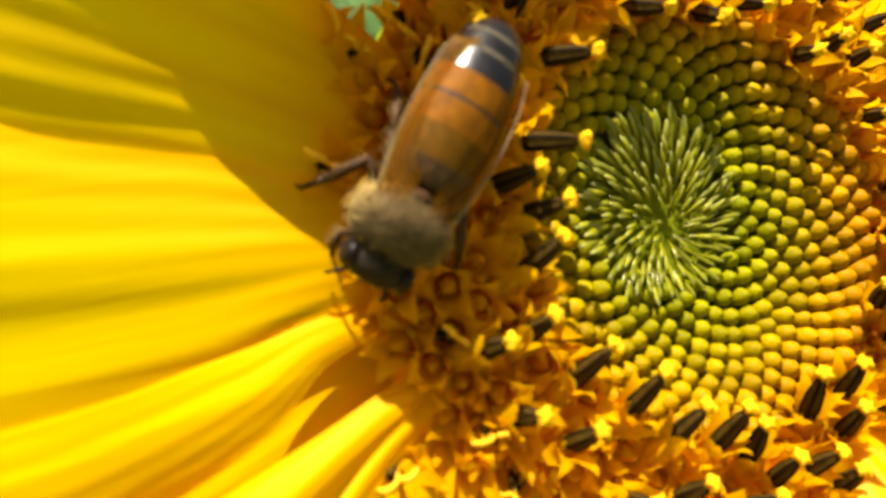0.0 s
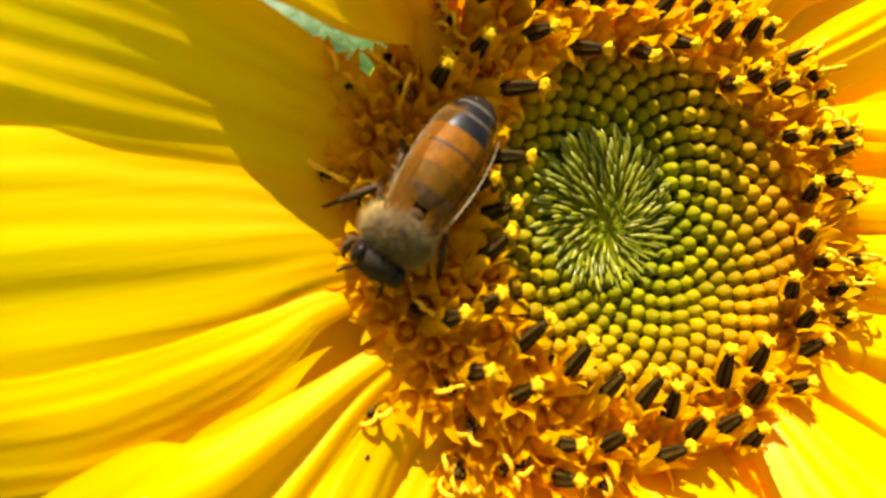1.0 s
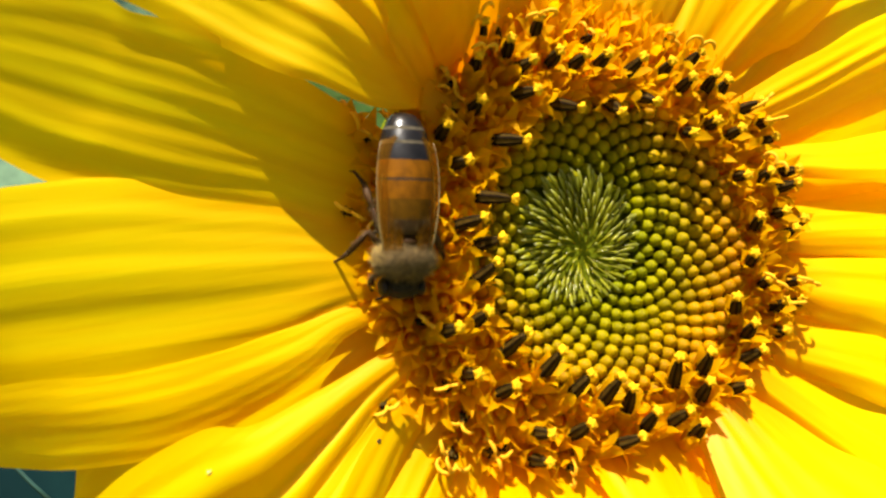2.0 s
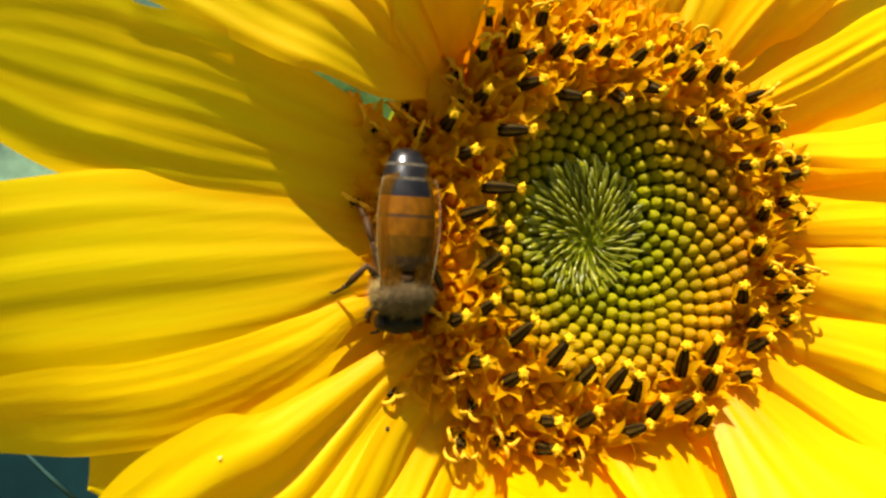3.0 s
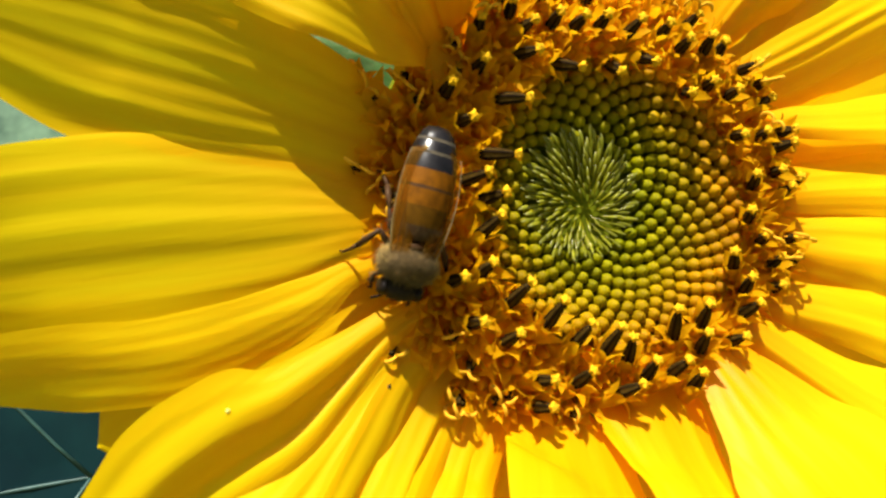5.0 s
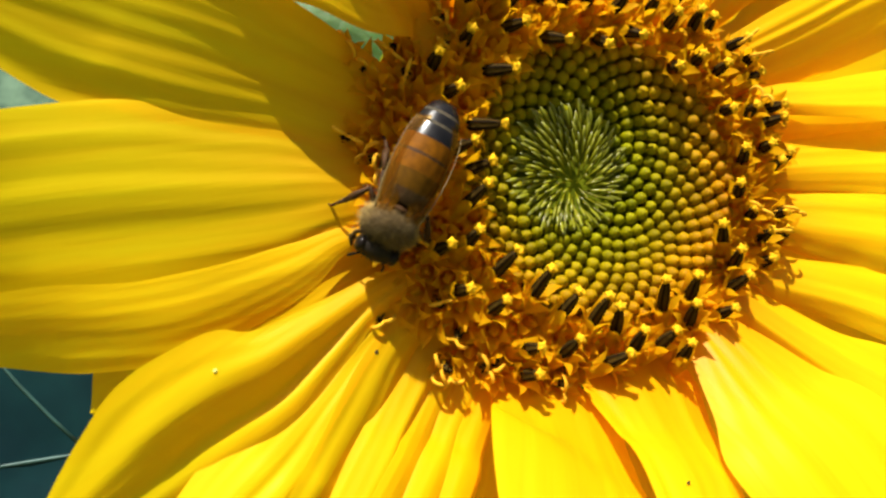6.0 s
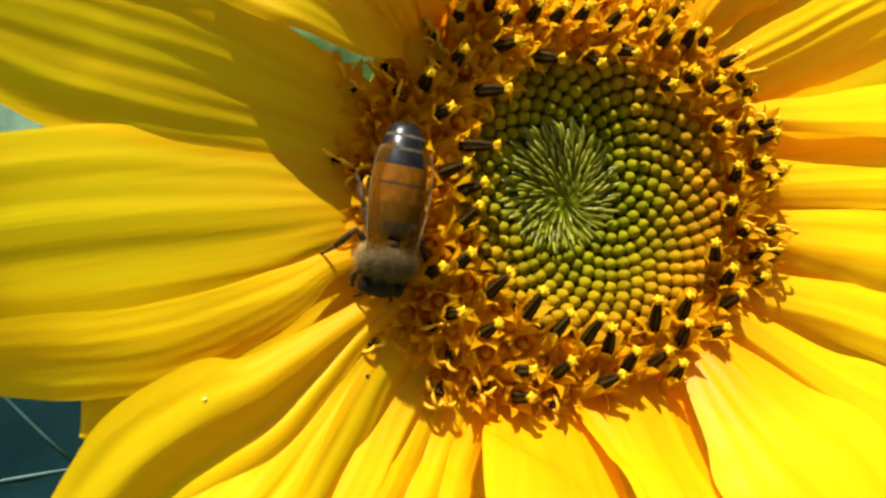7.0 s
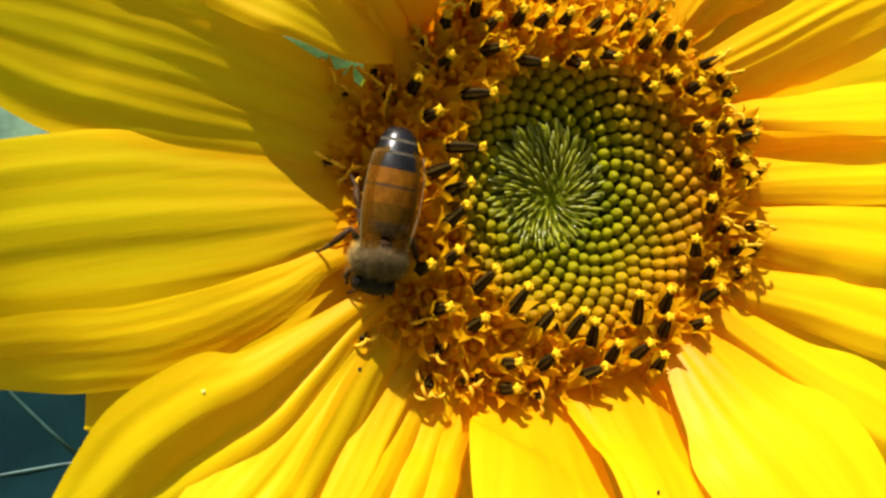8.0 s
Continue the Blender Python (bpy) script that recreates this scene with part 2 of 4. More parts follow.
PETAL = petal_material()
BUD = bud_material(flower)
COROLLA = plain("floret_orange", (1.0, 0.50, 0.003), 0.6, 0.10, 1800, 0.00008, spec=0.05, through_share=0.58, random_share=0.10)
ANTHER = anther_material()
POLLEN = plain("pollen_yellow", (0.88, 0.44, 0.010), 0.9, 0.35, 5000, 0.0001, spec=0.05)
STIGMA = plain("stigma_yellow", (0.78, 0.40, 0.015), 0.7, 0.2, 3000, 0.0001, spec=0.1)
SCALE = scale_material()
BED = plain("bed_orange", (0.97, 0.44, 0.002), 0.7, 0.15, 900, 0.0002, spec=0.05, glow_depth=0.0012)
RECEPTACLE = plain("receptacle_olive", (0.13, 0.15, 0.004), 0.8, 0.4, 700, 0.0003, spec=0.05)
BRACT = plain("bract_green", (0.06, 0.16, 0.03), 0.5, 0.3, 600, 0.0003, through_share=0.25)
STEM = plain("stem_green", (0.12, 0.22, 0.05), 0.6, 0.3, 300, 0.0005)
# shaded and sunlit copies of one leaf green; the light is in their colours
LEAF_SHADED = leaf_material("leaf_green_shaded", (0.002, 0.020, 0.027), (0.006, 0.040, 0.046))
LEAF_LIT = leaf_material("leaf_green_lit", (0.015, 0.055, 0.035), (0.20, 0.34, 0.21), 150)
VEIN = plain("vein_pale_green", (0.025, 0.075, 0.065), 0.5, 0.2, 500, 0.0002)


def dish(r):
    """Height of the disc's face at r mm from its middle."""
    return 1.4 * (min(r, 13) / 11.0) ** 2 + 1.0 - 0.12 * max(0, r - 13)


def receptacle():
    bm = bmesh.new()
    top = [(0.01, 0.2)] + [(r, dish(r) - 0.9 - 0.1 * r) for r in (2, 4, 6, 8, 10, 12, 14, 16, 17.5)]
    back = [(18.6, -1.6), (18.4, -4.0), (15, -8.0), (9, -11.5), (5, -14), (0.01, -14.5)]
    lathe(bm, [(r * MM, z * MM) for r, z in top[::-1]][::-1] + [(r * MM, z * MM) for r, z in back], 48)
    bmesh.ops.recalc_face_normals(bm, faces=bm.faces)
    return part("receptacle", bm, RECEPTACLE, flower, "olive cushion under the disc florets")


def curve_at(rows, s):
    """The smooth curve through rows of numbers, s from 0 to 1 along them."""
    n = len(rows) - 1
    k = min(int(s * n), n - 1)
    f = s * n - k
    p0, p1, p2, p3 = rows[max(k - 1, 0)], rows[k], rows[k + 1], rows[min(k + 2, n)]
    return [0.5 * (2 * b + (c - a) * f + (2 * a - 5 * b + 4 * c - d) * f * f + (3 * b - a - 3 * c + d) * f ** 3) for a, b, c, d in zip(p0, p1, p2, p3)]


def petal(line, convex=0.8, ridge=0.12, ridges=3.0, seed=0, folds=(), lip=0.0):
    """One ray petal. line: places along its middle as x, y, height, half width and tilt, in mm on the flower's face;
    convex: how far its sides hang; ridge: height of its veins' ridges; folds: creases as (where across, how wide, how high); lip: how far one side turns down."""
    rnd = random.Random(seed)
    ph = [rnd.uniform(0, 6.28) for _ in range(9)]
    k1, k2 = ridges * rnd.uniform(0.9, 1.1), ridges * rnd.uniform(2.0, 2.5)
    x0, y0, z0, h0, t0 = line[0]
    pull = min(0.0, 15.5 / math.hypot(x0, y0) - 1)
    rows = [(x0 + x0 * pull, y0 + y0 * pull, z0 - 0.9, h0 * 0.75, t0 * 0.6)] + list(line)
    b, t = Vector(rows[0][:3]), Vector(rows[-1][:3])
    d = (t - b).normalized()
    y = Vector((0, 0, 1)).cross(d).normalized()
    m = Matrix((d, y, d.cross(y))).transposed().to_4x4()
    m.translation = b * MM
    back = m.inverted()

    def f(u, v):
        v = 2 * v - 1
        q = curve_at(rows, u)
        w = Vector(curve_at(rows, min(1, u + 0.02))[:2]) - Vector(curve_at(rows, max(0, u - 0.02))[:2])
        w.normalize()
        half = max(0.25, q[3]) * (1 if u < 0.86 else max(0.05, 1 - ((u - 0.86) / 0.14) ** 2) ** 0.5)
        edge = 1 + (0.035 * math.sin(11 * u + ph[0]) + 0.02 * math.sin(27 * u + ph[1])) * v * v
        side = v * half * edge
        env = min(1, 0.25 + u * 3) * min(1, (1 - u) * 4)
        size = min(1.0, q[3] / 3.5) * env
        z = q[2] + q[4] * v - convex * (v * v - 0.35) * (0.6 + 0.4 * env) + convex * 0.4 * max(0, abs(v) - 0.8) * env
        wave = 1.1 * math.sin(2.5 * u + ph[4])
        fade = 0.55 + 0.45 * math.sin(4.3 * u + 2.1 * v + ph[7])
        z += ridge * size * (fade * math.cos(k1 * math.pi * v + ph[3] + wave) + 0.22 * math.cos(k2 * math.pi * v + ph[5] + 2.0 * u))
        z += size * 0.13 * math.sin(5.1 * u + 1.9 * v + ph[0]) * math.cos(2.4 * v + ph[1]) + size * 0.2 * v * math.sin(6 * u + ph[6])
        z -= abs(lip) * env * (max(0.0, (v if lip > 0 else -v) - 0.4) / 0.6) ** 1.4
        for c, wide, high in folds:
            c += 0.10 * math.sin(3.1 * u + ph[8])
            z += high * size * math.exp(-((v - c) / wide) ** 2)
        return back @ (Vector((q[0] - w.y * side, q[1] + w.x * side, z)) * MM)

    bm = bmesh.new()
    grid(bm, 48, 40, f)
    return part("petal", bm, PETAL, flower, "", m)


receptacle()


def reach(a):
    """How far from the middle the ring of open florets goes, in mm."""
    a = (a + math.pi) % (2 * math.pi) - math.pi
    return 18.7 - 3.0 * math.exp(-((a + 1.25) / 0.55) ** 2)


def rim(a):
    """Where the closed florets end, in mm."""
    return 11.3 + 1.7 * math.cos(a + 0.3)


def floret_bed():
    """The orange ring of crowded tubes on which the open florets stand."""
    def f(u, v):
        a = 2 * math.pi * v
        r = rim(a) + (reach(a) - 0.2 - rim(a)) * u
        z = 2.0 - 3.4 * max(0, u - 0.5) ** 1.2 - 0.8 * max(0, 0.12 - u) / 0.12
        return Vector((r * math.cos(a), r * math.sin(a), z + 0.25 * math.sin(37 * a) * math.sin(9 * r))) * MM
    bm = bmesh.new()
    grid(bm, 14, 160, f, True)
    return part("floret_bed", bm, BED, flower, "orange ring of crowded floret tubes")


floret_bed()
# petals round the head, each along its middle
petal([(-19.5, 3.9, 2.4, 3.9, -0.4), (-23.7, 5.0, 3.5, 3.9, -1.3), (-29.2, 6.1, 4.1, 4.9, -1.9), (-33.4, 6.9, 3.9, 5.0, -2.1), (-37.6, 7.9, 3.5, 4.8, -2.2), (-51.2, 11.3, 3.1, 0.5, 0.0)], 0.0, 0.17, 3.2, 27)
petal([(-20.0, -2.3, 2.1, 3.1, 0.1), (-23.6, -2.7, 2.1, 4.7, -0.3), (-27.8, -3.2, 1.9, 5.6, -0.8), (-33.3, -3.7, 1.5, 6.3, -1.3), (-38.3, -4.3, 0.9, 6.4, -1.5), (-42.8, -5.2, 0.3, 5.4, -1.6), (-52.5, -7.4, -0.4, 0.5, 0.0)], 0.35, 0.1, 3.2, 1)
petal([(-19.9, -6.0, 2.3, 0.9, 0.1), (-22.9, -7.9, 2.6, 1.7, -0.1), (-26.6, -9.7, 2.4, 2.4, -0.6), (-30.9, -11.3, 1.9, 2.8, -0.9), (-35.0, -11.8, 1.5, 2.7, -1.1), (-40.3, -11.8, 1.0, 2.4, -1.2), (-52.3, -11.8, 0.4, 0.5, 0.0)], 0.3, 0.06, 2.6, 2)
petal([(-19.4, -8.1, 0.6, 2.2, 0.0), (-24.3, -11.3, -0.6, 2.8, 0.0), (-30.2, -14.7, -2.6, 3.2, 0.0), (-33.9, -16.5, -4.0, 4.5, 0.0), (-36.6, -17.8, -4.5, 0.5, 0.0)], 0.3, 0.06, 2.5, 3)
petal([(-17.8, -9.9, 2.8, 1.4, 0.0), (-21.8, -13.0, 3.7, 2.6, -0.5), (-24.8, -15.3, 4.1, 3.8, -0.7), (-27.6, -16.6, 4.0, 4.5, -0.8), (-30.6, -18.3, 3.6, 4.4, -0.6), (-33.4, -20.8, 3.3, 3.7, -0.5), (-39.4, -26.2, 3.0, 0.5, 0.0)], 0.5, 0.07, 3.0, 4, folds=((0.3, 0.2, -0.6), (-0.35, 0.3, 0.4),))
petal([(-17.6, -12.0, 2.5, 1.1, 0.3), (-21.5, -16.4, 3.3, 1.5, 0.7), (-24.6, -19.7, 3.7, 2.5, 0.9), (-27.2, -22.2, 4.1, 2.5, 1.1), (-35.7, -30.6, 4.8, 0.5, 0.0)], 0.4, 0.1, 2.6, 5, folds=((0.3, 0.2, -0.2),))
petal([(-16.1, -13.3, 2.4, 1.5, -0.4), (-18.6, -17.5, 3.2, 2.0, -0.8), (-21.0, -21.2, 4.0, 1.8, -0.8), (-22.6, -23.6, 4.5, 1.6, -0.8), (-29.4, -33.5, 5.3, 0.5, 0.0)], 0.4, 0.08, 2.2, 6, folds=((0.0, 0.3, 0.3),))
petal([(-14.1, -15.1, 1.6, 1.9, 0.2), (-16.6, -18.7, 3.2, 1.7, 0.2), (-19.2, -22.4, 5.2, 1.8, 0.2), (-27.0, -33.7, 8.2, 0.5, 0.0)], 0.5, 0.08, 2.2, 7, folds=((0.3, 0.2, 0.2),), lip=0.8)
petal([(-12.2, -16.5, 1.3, 1.3, -0.3), (-14.6, -20.0, 2.9, 1.4, -0.5), (-17.1, -23.0, 5.1, 1.5, -0.5), (-25.9, -33.3, 8.9, 0.5, 0.0)], 0.5, 0.08, 2.2, 8, lip=0.8)
petal([(-10.5, -17.3, 1.2, 1.5, -0.2), (-12.6, -20.2, 2.9, 1.3, -0.1), (-14.9, -23.2, 5.1, 1.6, -0.1), (-22.9, -34.0, 9.1, 0.5, 0.0)], 0.5, 0.06, 2.2, 9, lip=0.6)
petal([(-8.8, -18.1, 1.2, 1.5, -0.2), (-10.7, -20.9, 2.9, 1.6, -0.3), (-12.5, -23.5, 5.1, 1.6, -0.3), (-19.9, -34.4, 9.7, 0.5, 0.0)], 0.5, 0.06, 2.2, 10, lip=0.9)
petal([(-3.9, -16.8, 1.2, 3.5, 0.2), (-4.5, -19.9, 5.2, 5.6, 0.2), (-6.1, -22.8, 10.0, 6.9, 0.4), (-12.3, -34.1, 19.5, 0.5, 0.0)], 0.8, 0.07, 3.2, 11, lip=0.3)
petal([(4.1, -15.9, 1.6, 5.5, 0.0), (4.0, -20.1, 5.7, 5.1, -0.3), (3.3, -23.8, 10.3, 4.6, -0.3), (1.1, -35.5, 17.7, 0.5, 0.0)], 0.6, 0.1, 3.0, 12, folds=((-0.75, 0.1, -0.3),), lip=1.0)
petal([(10.5, -13.1, 3.2, 2.5, 0.2), (12.2, -17.8, 7.1, 5.3, 0.1), (13.8, -22.9, 11.8, 7.4, 0.2), (18.1, -36.9, 18.2, 0.5, 0.0)], 0.6, 0.1, 3.0, 13, folds=((-0.4, 0.12, 0.22), (0.3, 0.12, 0.22),))
petal([(14.1, -10.8, 2.8, 1.7, -0.2), (20.2, -15.7, 6.0, 2.7, -0.6), (26.3, -20.0, 9.0, 3.9, -1.0), (37.5, -28.0, 11.8, 0.5, 0.0)], 0.4, 0.1, 2.6, 14, folds=((0.35, 0.15, 0.25),), lip=-1.8)
petal([(17.2, -8.5, 2.5, 2.0, -0.5), (22.9, -10.0, 4.6, 2.6, -0.8), (30.5, -12.3, 6.5, 3.2, -1.1), (45.7, -16.7, 8.4, 0.5, 0.0)], 0.4, 0.08, 2.4, 15, lip=-0.9)
petal([(19.6, -3.0, 2.2, 2.8, -0.6), (24.5, -3.7, 3.9, 3.9, -1.1), (32.7, -4.7, 5.4, 5.2, -1.4), (50.5, -6.8, 7.0, 0.5, 0.0)], 0.5, 0.12, 2.8, 16, folds=((0.2, 0.14, 0.2),), lip=-1.8)
petal([(19.5, 1.4, 2.0, 2.1, -0.6), (25.4, 1.8, 3.2, 2.7, -1.0), (34.9, 2.4, 4.3, 3.3, -1.3), (52.8, 3.5, 5.3, 0.5, 0.0)], 0.4, 0.1, 2.4, 17, folds=((-0.2, 0.12, 0.2),), lip=-0.7)
petal([(20.3, 5.1, 0.4, 2.2, 0.6), (28.5, 6.0, 0.7, 1.8, 0.9), (39.9, 7.0, 1.0, 1.6, 1.0), (57.8, 8.5, 1.2, 0.5, 0.0)], 0.4, 0.06, 2.4, 18)
petal([(18.7, 7.3, 2.4, 1.3, -0.4), (25.0, 7.6, 3.9, 2.0, -0.9), (34.6, 8.5, 4.9, 2.9, -1.1), (50.5, 10.0, 5.7, 0.5, 0.0)], 0.3, 0.06, 2.4, 19, lip=-0.5)
petal([(16.5, 10.4, 0.6, 2.9, 0.6), (23.2, 13.4, 1.5, 3.9, 1.1), (30.2, 16.9, 2.5, 4.3, 1.1), (36.8, 19.8, 3.5, 4.0, 0.7), (47.8, 24.7, 4.3, 0.5, 0.0)], 0.9, 0.12, 3.2, 20, folds=((0.45, 0.1, 0.3),), lip=-1.4)
petal([(12.8, 14.7, 0.5, 2.2, 0.7), (18.0, 20.5, 1.5, 3.4, 0.9), (25.0, 26.7, 2.1, 4.6, 0.7), (41.4, 41.2, 2.8, 0.5, 0.0)], 0.8, 0.12, 2.8, 21, folds=((0.2, 0.12, 0.3),), lip=-0.8)
petal([(-14.9, 10.6, 3.5, 2.1, 0.1), (-18.6, 9.9, 7.1, 2.6, -0.5), (-21.9, 11.5, 8.3, 3.6, -0.9), (-25.4, 13.3, 7.7, 3.9, -1.2), (-29.9, 15.8, 6.9, 4.0, -1.3), (-35.1, 18.0, 6.5, 3.9, -1.5), (-44.3, 22.0, 6.1, 0.5, 0.0)], 0.2, 0.12, 3.0, 32, folds=((-0.62, 0.14, 0.4), (-0.1, 0.15, 0.3),))
for i, (deg, lift) in enumerate(((60, 1.0), (75, 2.0), (90, 2.0), (104, 3.4), (117, 6.4), (130, 11.5), (143, 8.4))):
    a = radians(deg)
    c, n = math.cos(a), math.sin(a)
    petal([(16.5 * c, 16.5 * n, 0.2 * lift, 2.4, 0.0), (21 * c, 21 * n, 0.7 * lift, 3.8, 0.0), (27 * c, 27 * n, lift, 4.6, 0.0), (36 * c, 36 * n, lift, 4.4, 0.0), (46 * c, 46 * n, lift, 0.5, 0.0)], 0.8, 0.12, 2.8, 33 + i, folds=((0.3, 0.15, 0.3),))
# a second row behind, filling the gaps
for k in range(17):
    a = -1.95 + k * 0.245
    c, n, c2, n2 = math.cos(a), math.sin(a), math.cos(a + 0.04), math.sin(a + 0.04)
    petal([(15.5 * c, 15.5 * n, -1.6, 2.2, 0.0), (23 * c, 23 * n, -1.6, 3.8, 0.0), (34 * c2, 34 * n2, -1.8, 5.6, 0.0), (46 * c2, 46 * n2, -2.2, 5.2, 0.0), (56 * c2, 56 * n2, -3.0, 0.5, 0.0)], 0.7, 0.12, 2.6, 50 + k)


def speck(x, y, size, material, words):
    """A small spot lying on the uppermost petal at x, y mm of the face."""
    best = None
    for ob in [o for o in flower.children if o.name.startswith("petal")]:
        for v in ob.data.vertices:
            p = ob.matrix_basis @ v.co
            if math.hypot(p.x - x * MM, p.y - y * MM) < 0.4 * MM and (best is None or p.z > best.z):
                best = p
    rnd = random.Random(5)
    bm = bmesh.new()
    lathe(bm, [(0, 0.45 * size * MM), (0.6 * size * MM, 0.36 * size * MM), (size * MM, 0), (0.5 * size * MM, -0.3 * size * MM)], 9)
    for v in bm.verts:
        v.co.x *= rnd.uniform(0.8, 1.25)
        v.co.y *= rnd.uniform(0.8, 1.25)
    part("speck", bm, material, flower, words, Matrix.Translation((x * MM, y * MM, best.z if best else 0.003)))


DIRT = plain("dirt_brown", (0.05, 0.03, 0.012), 0.8, 0.4, 3000, 0.0001, spec=0.2)
PALE_SPOT = plain("pale_spot", (0.95, 0.82, 0.16), 0.6, 0.1, 3000, 0.0001, spec=0.3)
speck(-17.8, -13.8, 0.17, DIRT, "small dark speck of dirt")
speck(1.8, -22.7, 0.15, DIRT, "small dark speck of dirt")
speck(-28.2, -14.4, 0.15, PALE_SPOT, "small pale spot")


def bud_mesh(seed, tall):
    """A closed floret: a short column with a domed, faintly five-lobed top."""
    rnd = random.Random(seed)
    ph = rnd.uniform(0, 6.28)

    def warp(q, a):
        k = 1 + 0.07 * math.cos(5 * a + ph) * min(1, max(0, (q.z / MM + 0.2)))
        return Vector((q.x * k, q.y * k, q.z))
    bm = bmesh.new()
    prof = [(0.50, -1.6), (0.62, -0.6), (0.70, -0.1), (0.66, 0.25), (0.50, 0.52), (0.26, 0.68), (0.10, 0.74), (0.015, 0.80)]
    lathe(bm, [(r * MM, z * tall * MM) for r, z in prof], 10, warp)
    return mesh_of("bud", bm, BUD)


def scale_mesh(seed):
    """A pale chaffy scale of the middle: slim foot, fuller glossy end with a point."""
    rnd = random.Random(seed)
    bend = rnd.uniform(-0.1, 0.1)
    pts, rad = [], []
    for i in range(8):
        s = i / 7
        pts.append((s * 2.2 * MM, bend * MM * s * s, (0.1 + 0.5 * math.sin(s * 1.7)) * MM - 0.3 * MM))
        rad.append((0.035 + 0.105 * math.sin(math.pi * s ** 1.7)) * MM)
    rad[-1] = 0.012 * MM
    bm = bmesh.new()
    tube(bm, pts, rad, 7)
    return mesh_of("chaff_scale", bm, SCALE)


BUDS = [bud_mesh(i, 1.0 + 0.08 * i) for i in range(4)]
SCALES = [scale_mesh(i) for i in range(4)]
GOLDEN = math.pi * (3 - math.sqrt(5))
STEP, TWIST = 0.615, 0.35
rnd = random.Random(5)


def border(a):
    """How far from the middle the pale scales reach, in mm."""
    return 4.5 + 1.5 * math.cos(a - 2.2)


n = 0
while True:                                    # pale scales of the middle
    r = 0.335 * math.sqrt(n)
    a = n * GOLDEN + TWIST
    n += 1
    if r > 6.2:
        break
    if r > border(a):
        continue
    out = Vector((math.cos(a + 0.25), math.sin(a + 0.25), 0))
    k = 0.52 + 0.11 * r
    lean = Vector((0.15 * rnd.uniform(-1, 1), 0.15 * rnd.uniform(-1, 1), 1)) - out * 0.35 * (1 - r / 7)
    m = axes_at(Vector((r * math.cos(a) * 0.8 - 0.5, r * math.sin(a) * 0.8 - 0.85, dish(r) - 0.2)) * MM, lean, out + 0.18 * Vector((rnd.uniform(-1, 1), rnd.uniform(-1, 1), 0)))
    link("chaff_scale", rnd.choice(SCALES), None, flower, "", m @ Matrix.Diagonal((k, k * 1.25, k * 0.8, 1)))
n = 24
while True:                                    # closed florets round them
    r = STEP * math.sqrt(n)
    a = n * GOLDEN + TWIST
    n += 1
    if r > 13.4:
        break
    if r > rim(a) + 0.4 or r < border(a) - 0.3:
        continue
    x, y = r * math.cos(a), r * math.sin(a)
    out = Vector((math.cos(a), math.sin(a), 0))
    k = 0.66 + 0.020 * r + rnd.uniform(-0.04, 0.04)
    lean = out * -0.15 + Vector((rnd.uniform(-0.1, 0.1), rnd.uniform(-0.1, 0.1), 1))
    spin = rnd.uniform(0, 6.28)
    m = axes_at(Vector((x - 0.5 * (1 - r / 13), y - 0.85 * (1 - r / 13), dish(r) - 0.5 + rnd.uniform(-0.12, 0.12))) * MM, lean, (math.cos(spin), math.sin(spin), 0))
    link("bud", rnd.choice(BUDS), None, flower, "", m @ Matrix.Scale(k, 4))


def corolla_mesh(seed, flare):
    """The orange tube of an open floret with five pointed lobes."""
    rnd = random.Random(seed)
    bm = bmesh.new()
    tube(bm, [(0, 0, -3.0 * MM), (0, 0, -1.2 * MM), (0, 0, -0.3 * MM), (0, 0, 0)], [0.40 * MM, 0.62 * MM, 0.72 * MM, 0.62 * MM], 10, False)
    lathe(bm, [(0.60 * MM, -0.4 * MM), (0.42 * MM, 0.40 * MM), (0.18 * MM, 0.95 * MM), (0.02 * MM, 1.2 * MM)], 5)
    for k in range(5):
        a = 2 * math.pi * (k + rnd.uniform(-0.12, 0.12)) / 5
        long = rnd.uniform(1.7, 3.0) * MM
        back = flare * rnd.uniform(0.7, 1.3)

        def f(u, v, a=a, long=long, back=back):
            v = 2 * v - 1
            half = 0.60 * MM * (1 - u ** 1.6) + 0.02 * MM
            rise = long * math.sin(u * 1.2) * (1 - 0.4 * back)
            r = 0.55 * MM + long * back * u * (0.55 + 0.5 * u) - 0.12 * MM * v * v
            rise -= 0.35 * back * long * u * u
            c, s = math.cos(a), math.sin(a)
            return Vector((r * c - v * half * s, r * s + v * half * c, rise - 0.25 * MM))
        grid(bm, 4, 2, f)
    return mesh_of("floret", bm, COROLLA)


def anther_mesh():
    def warp(q, a):
        k = 1 + 0.16 * math.cos(5 * a)
        return Vector((q.x * k, q.y * k, q.z))
    bm = bmesh.new()
    lathe(bm, [(r * MM, z * MM) for r, z in ((0.24, -0.6), (0.38, 0.0), (0.45, 0.7), (0.40, 1.5), (0.28, 2.2), (0.16, 2.4))], 20, warp)
    return mesh_of("anther_tube", bm, ANTHER)


def pollen_mesh(seed):
    """A crumbly yellow knob of pollen with blunt points."""
    rnd = random.Random(seed)
    bm = bmesh.new()
    bmesh.ops.create_icosphere(bm, subdivisions=3, radius=0.39 * MM)
    ph = rnd.uniform(0, 6.28)
    for v in bm.verts:
        d = v.co.normalized()
        a = math.atan2(d.y, d.x)
        k = 0.80 + 0.50 * max(0, math.cos(5 * a + ph)) ** 2 * (1 - d.z * d.z) + rnd.uniform(-0.16, 0.2)
        v.co *= k
        v.co.z *= 0.85
    return mesh_of("pollen_tip", bm, POLLEN)


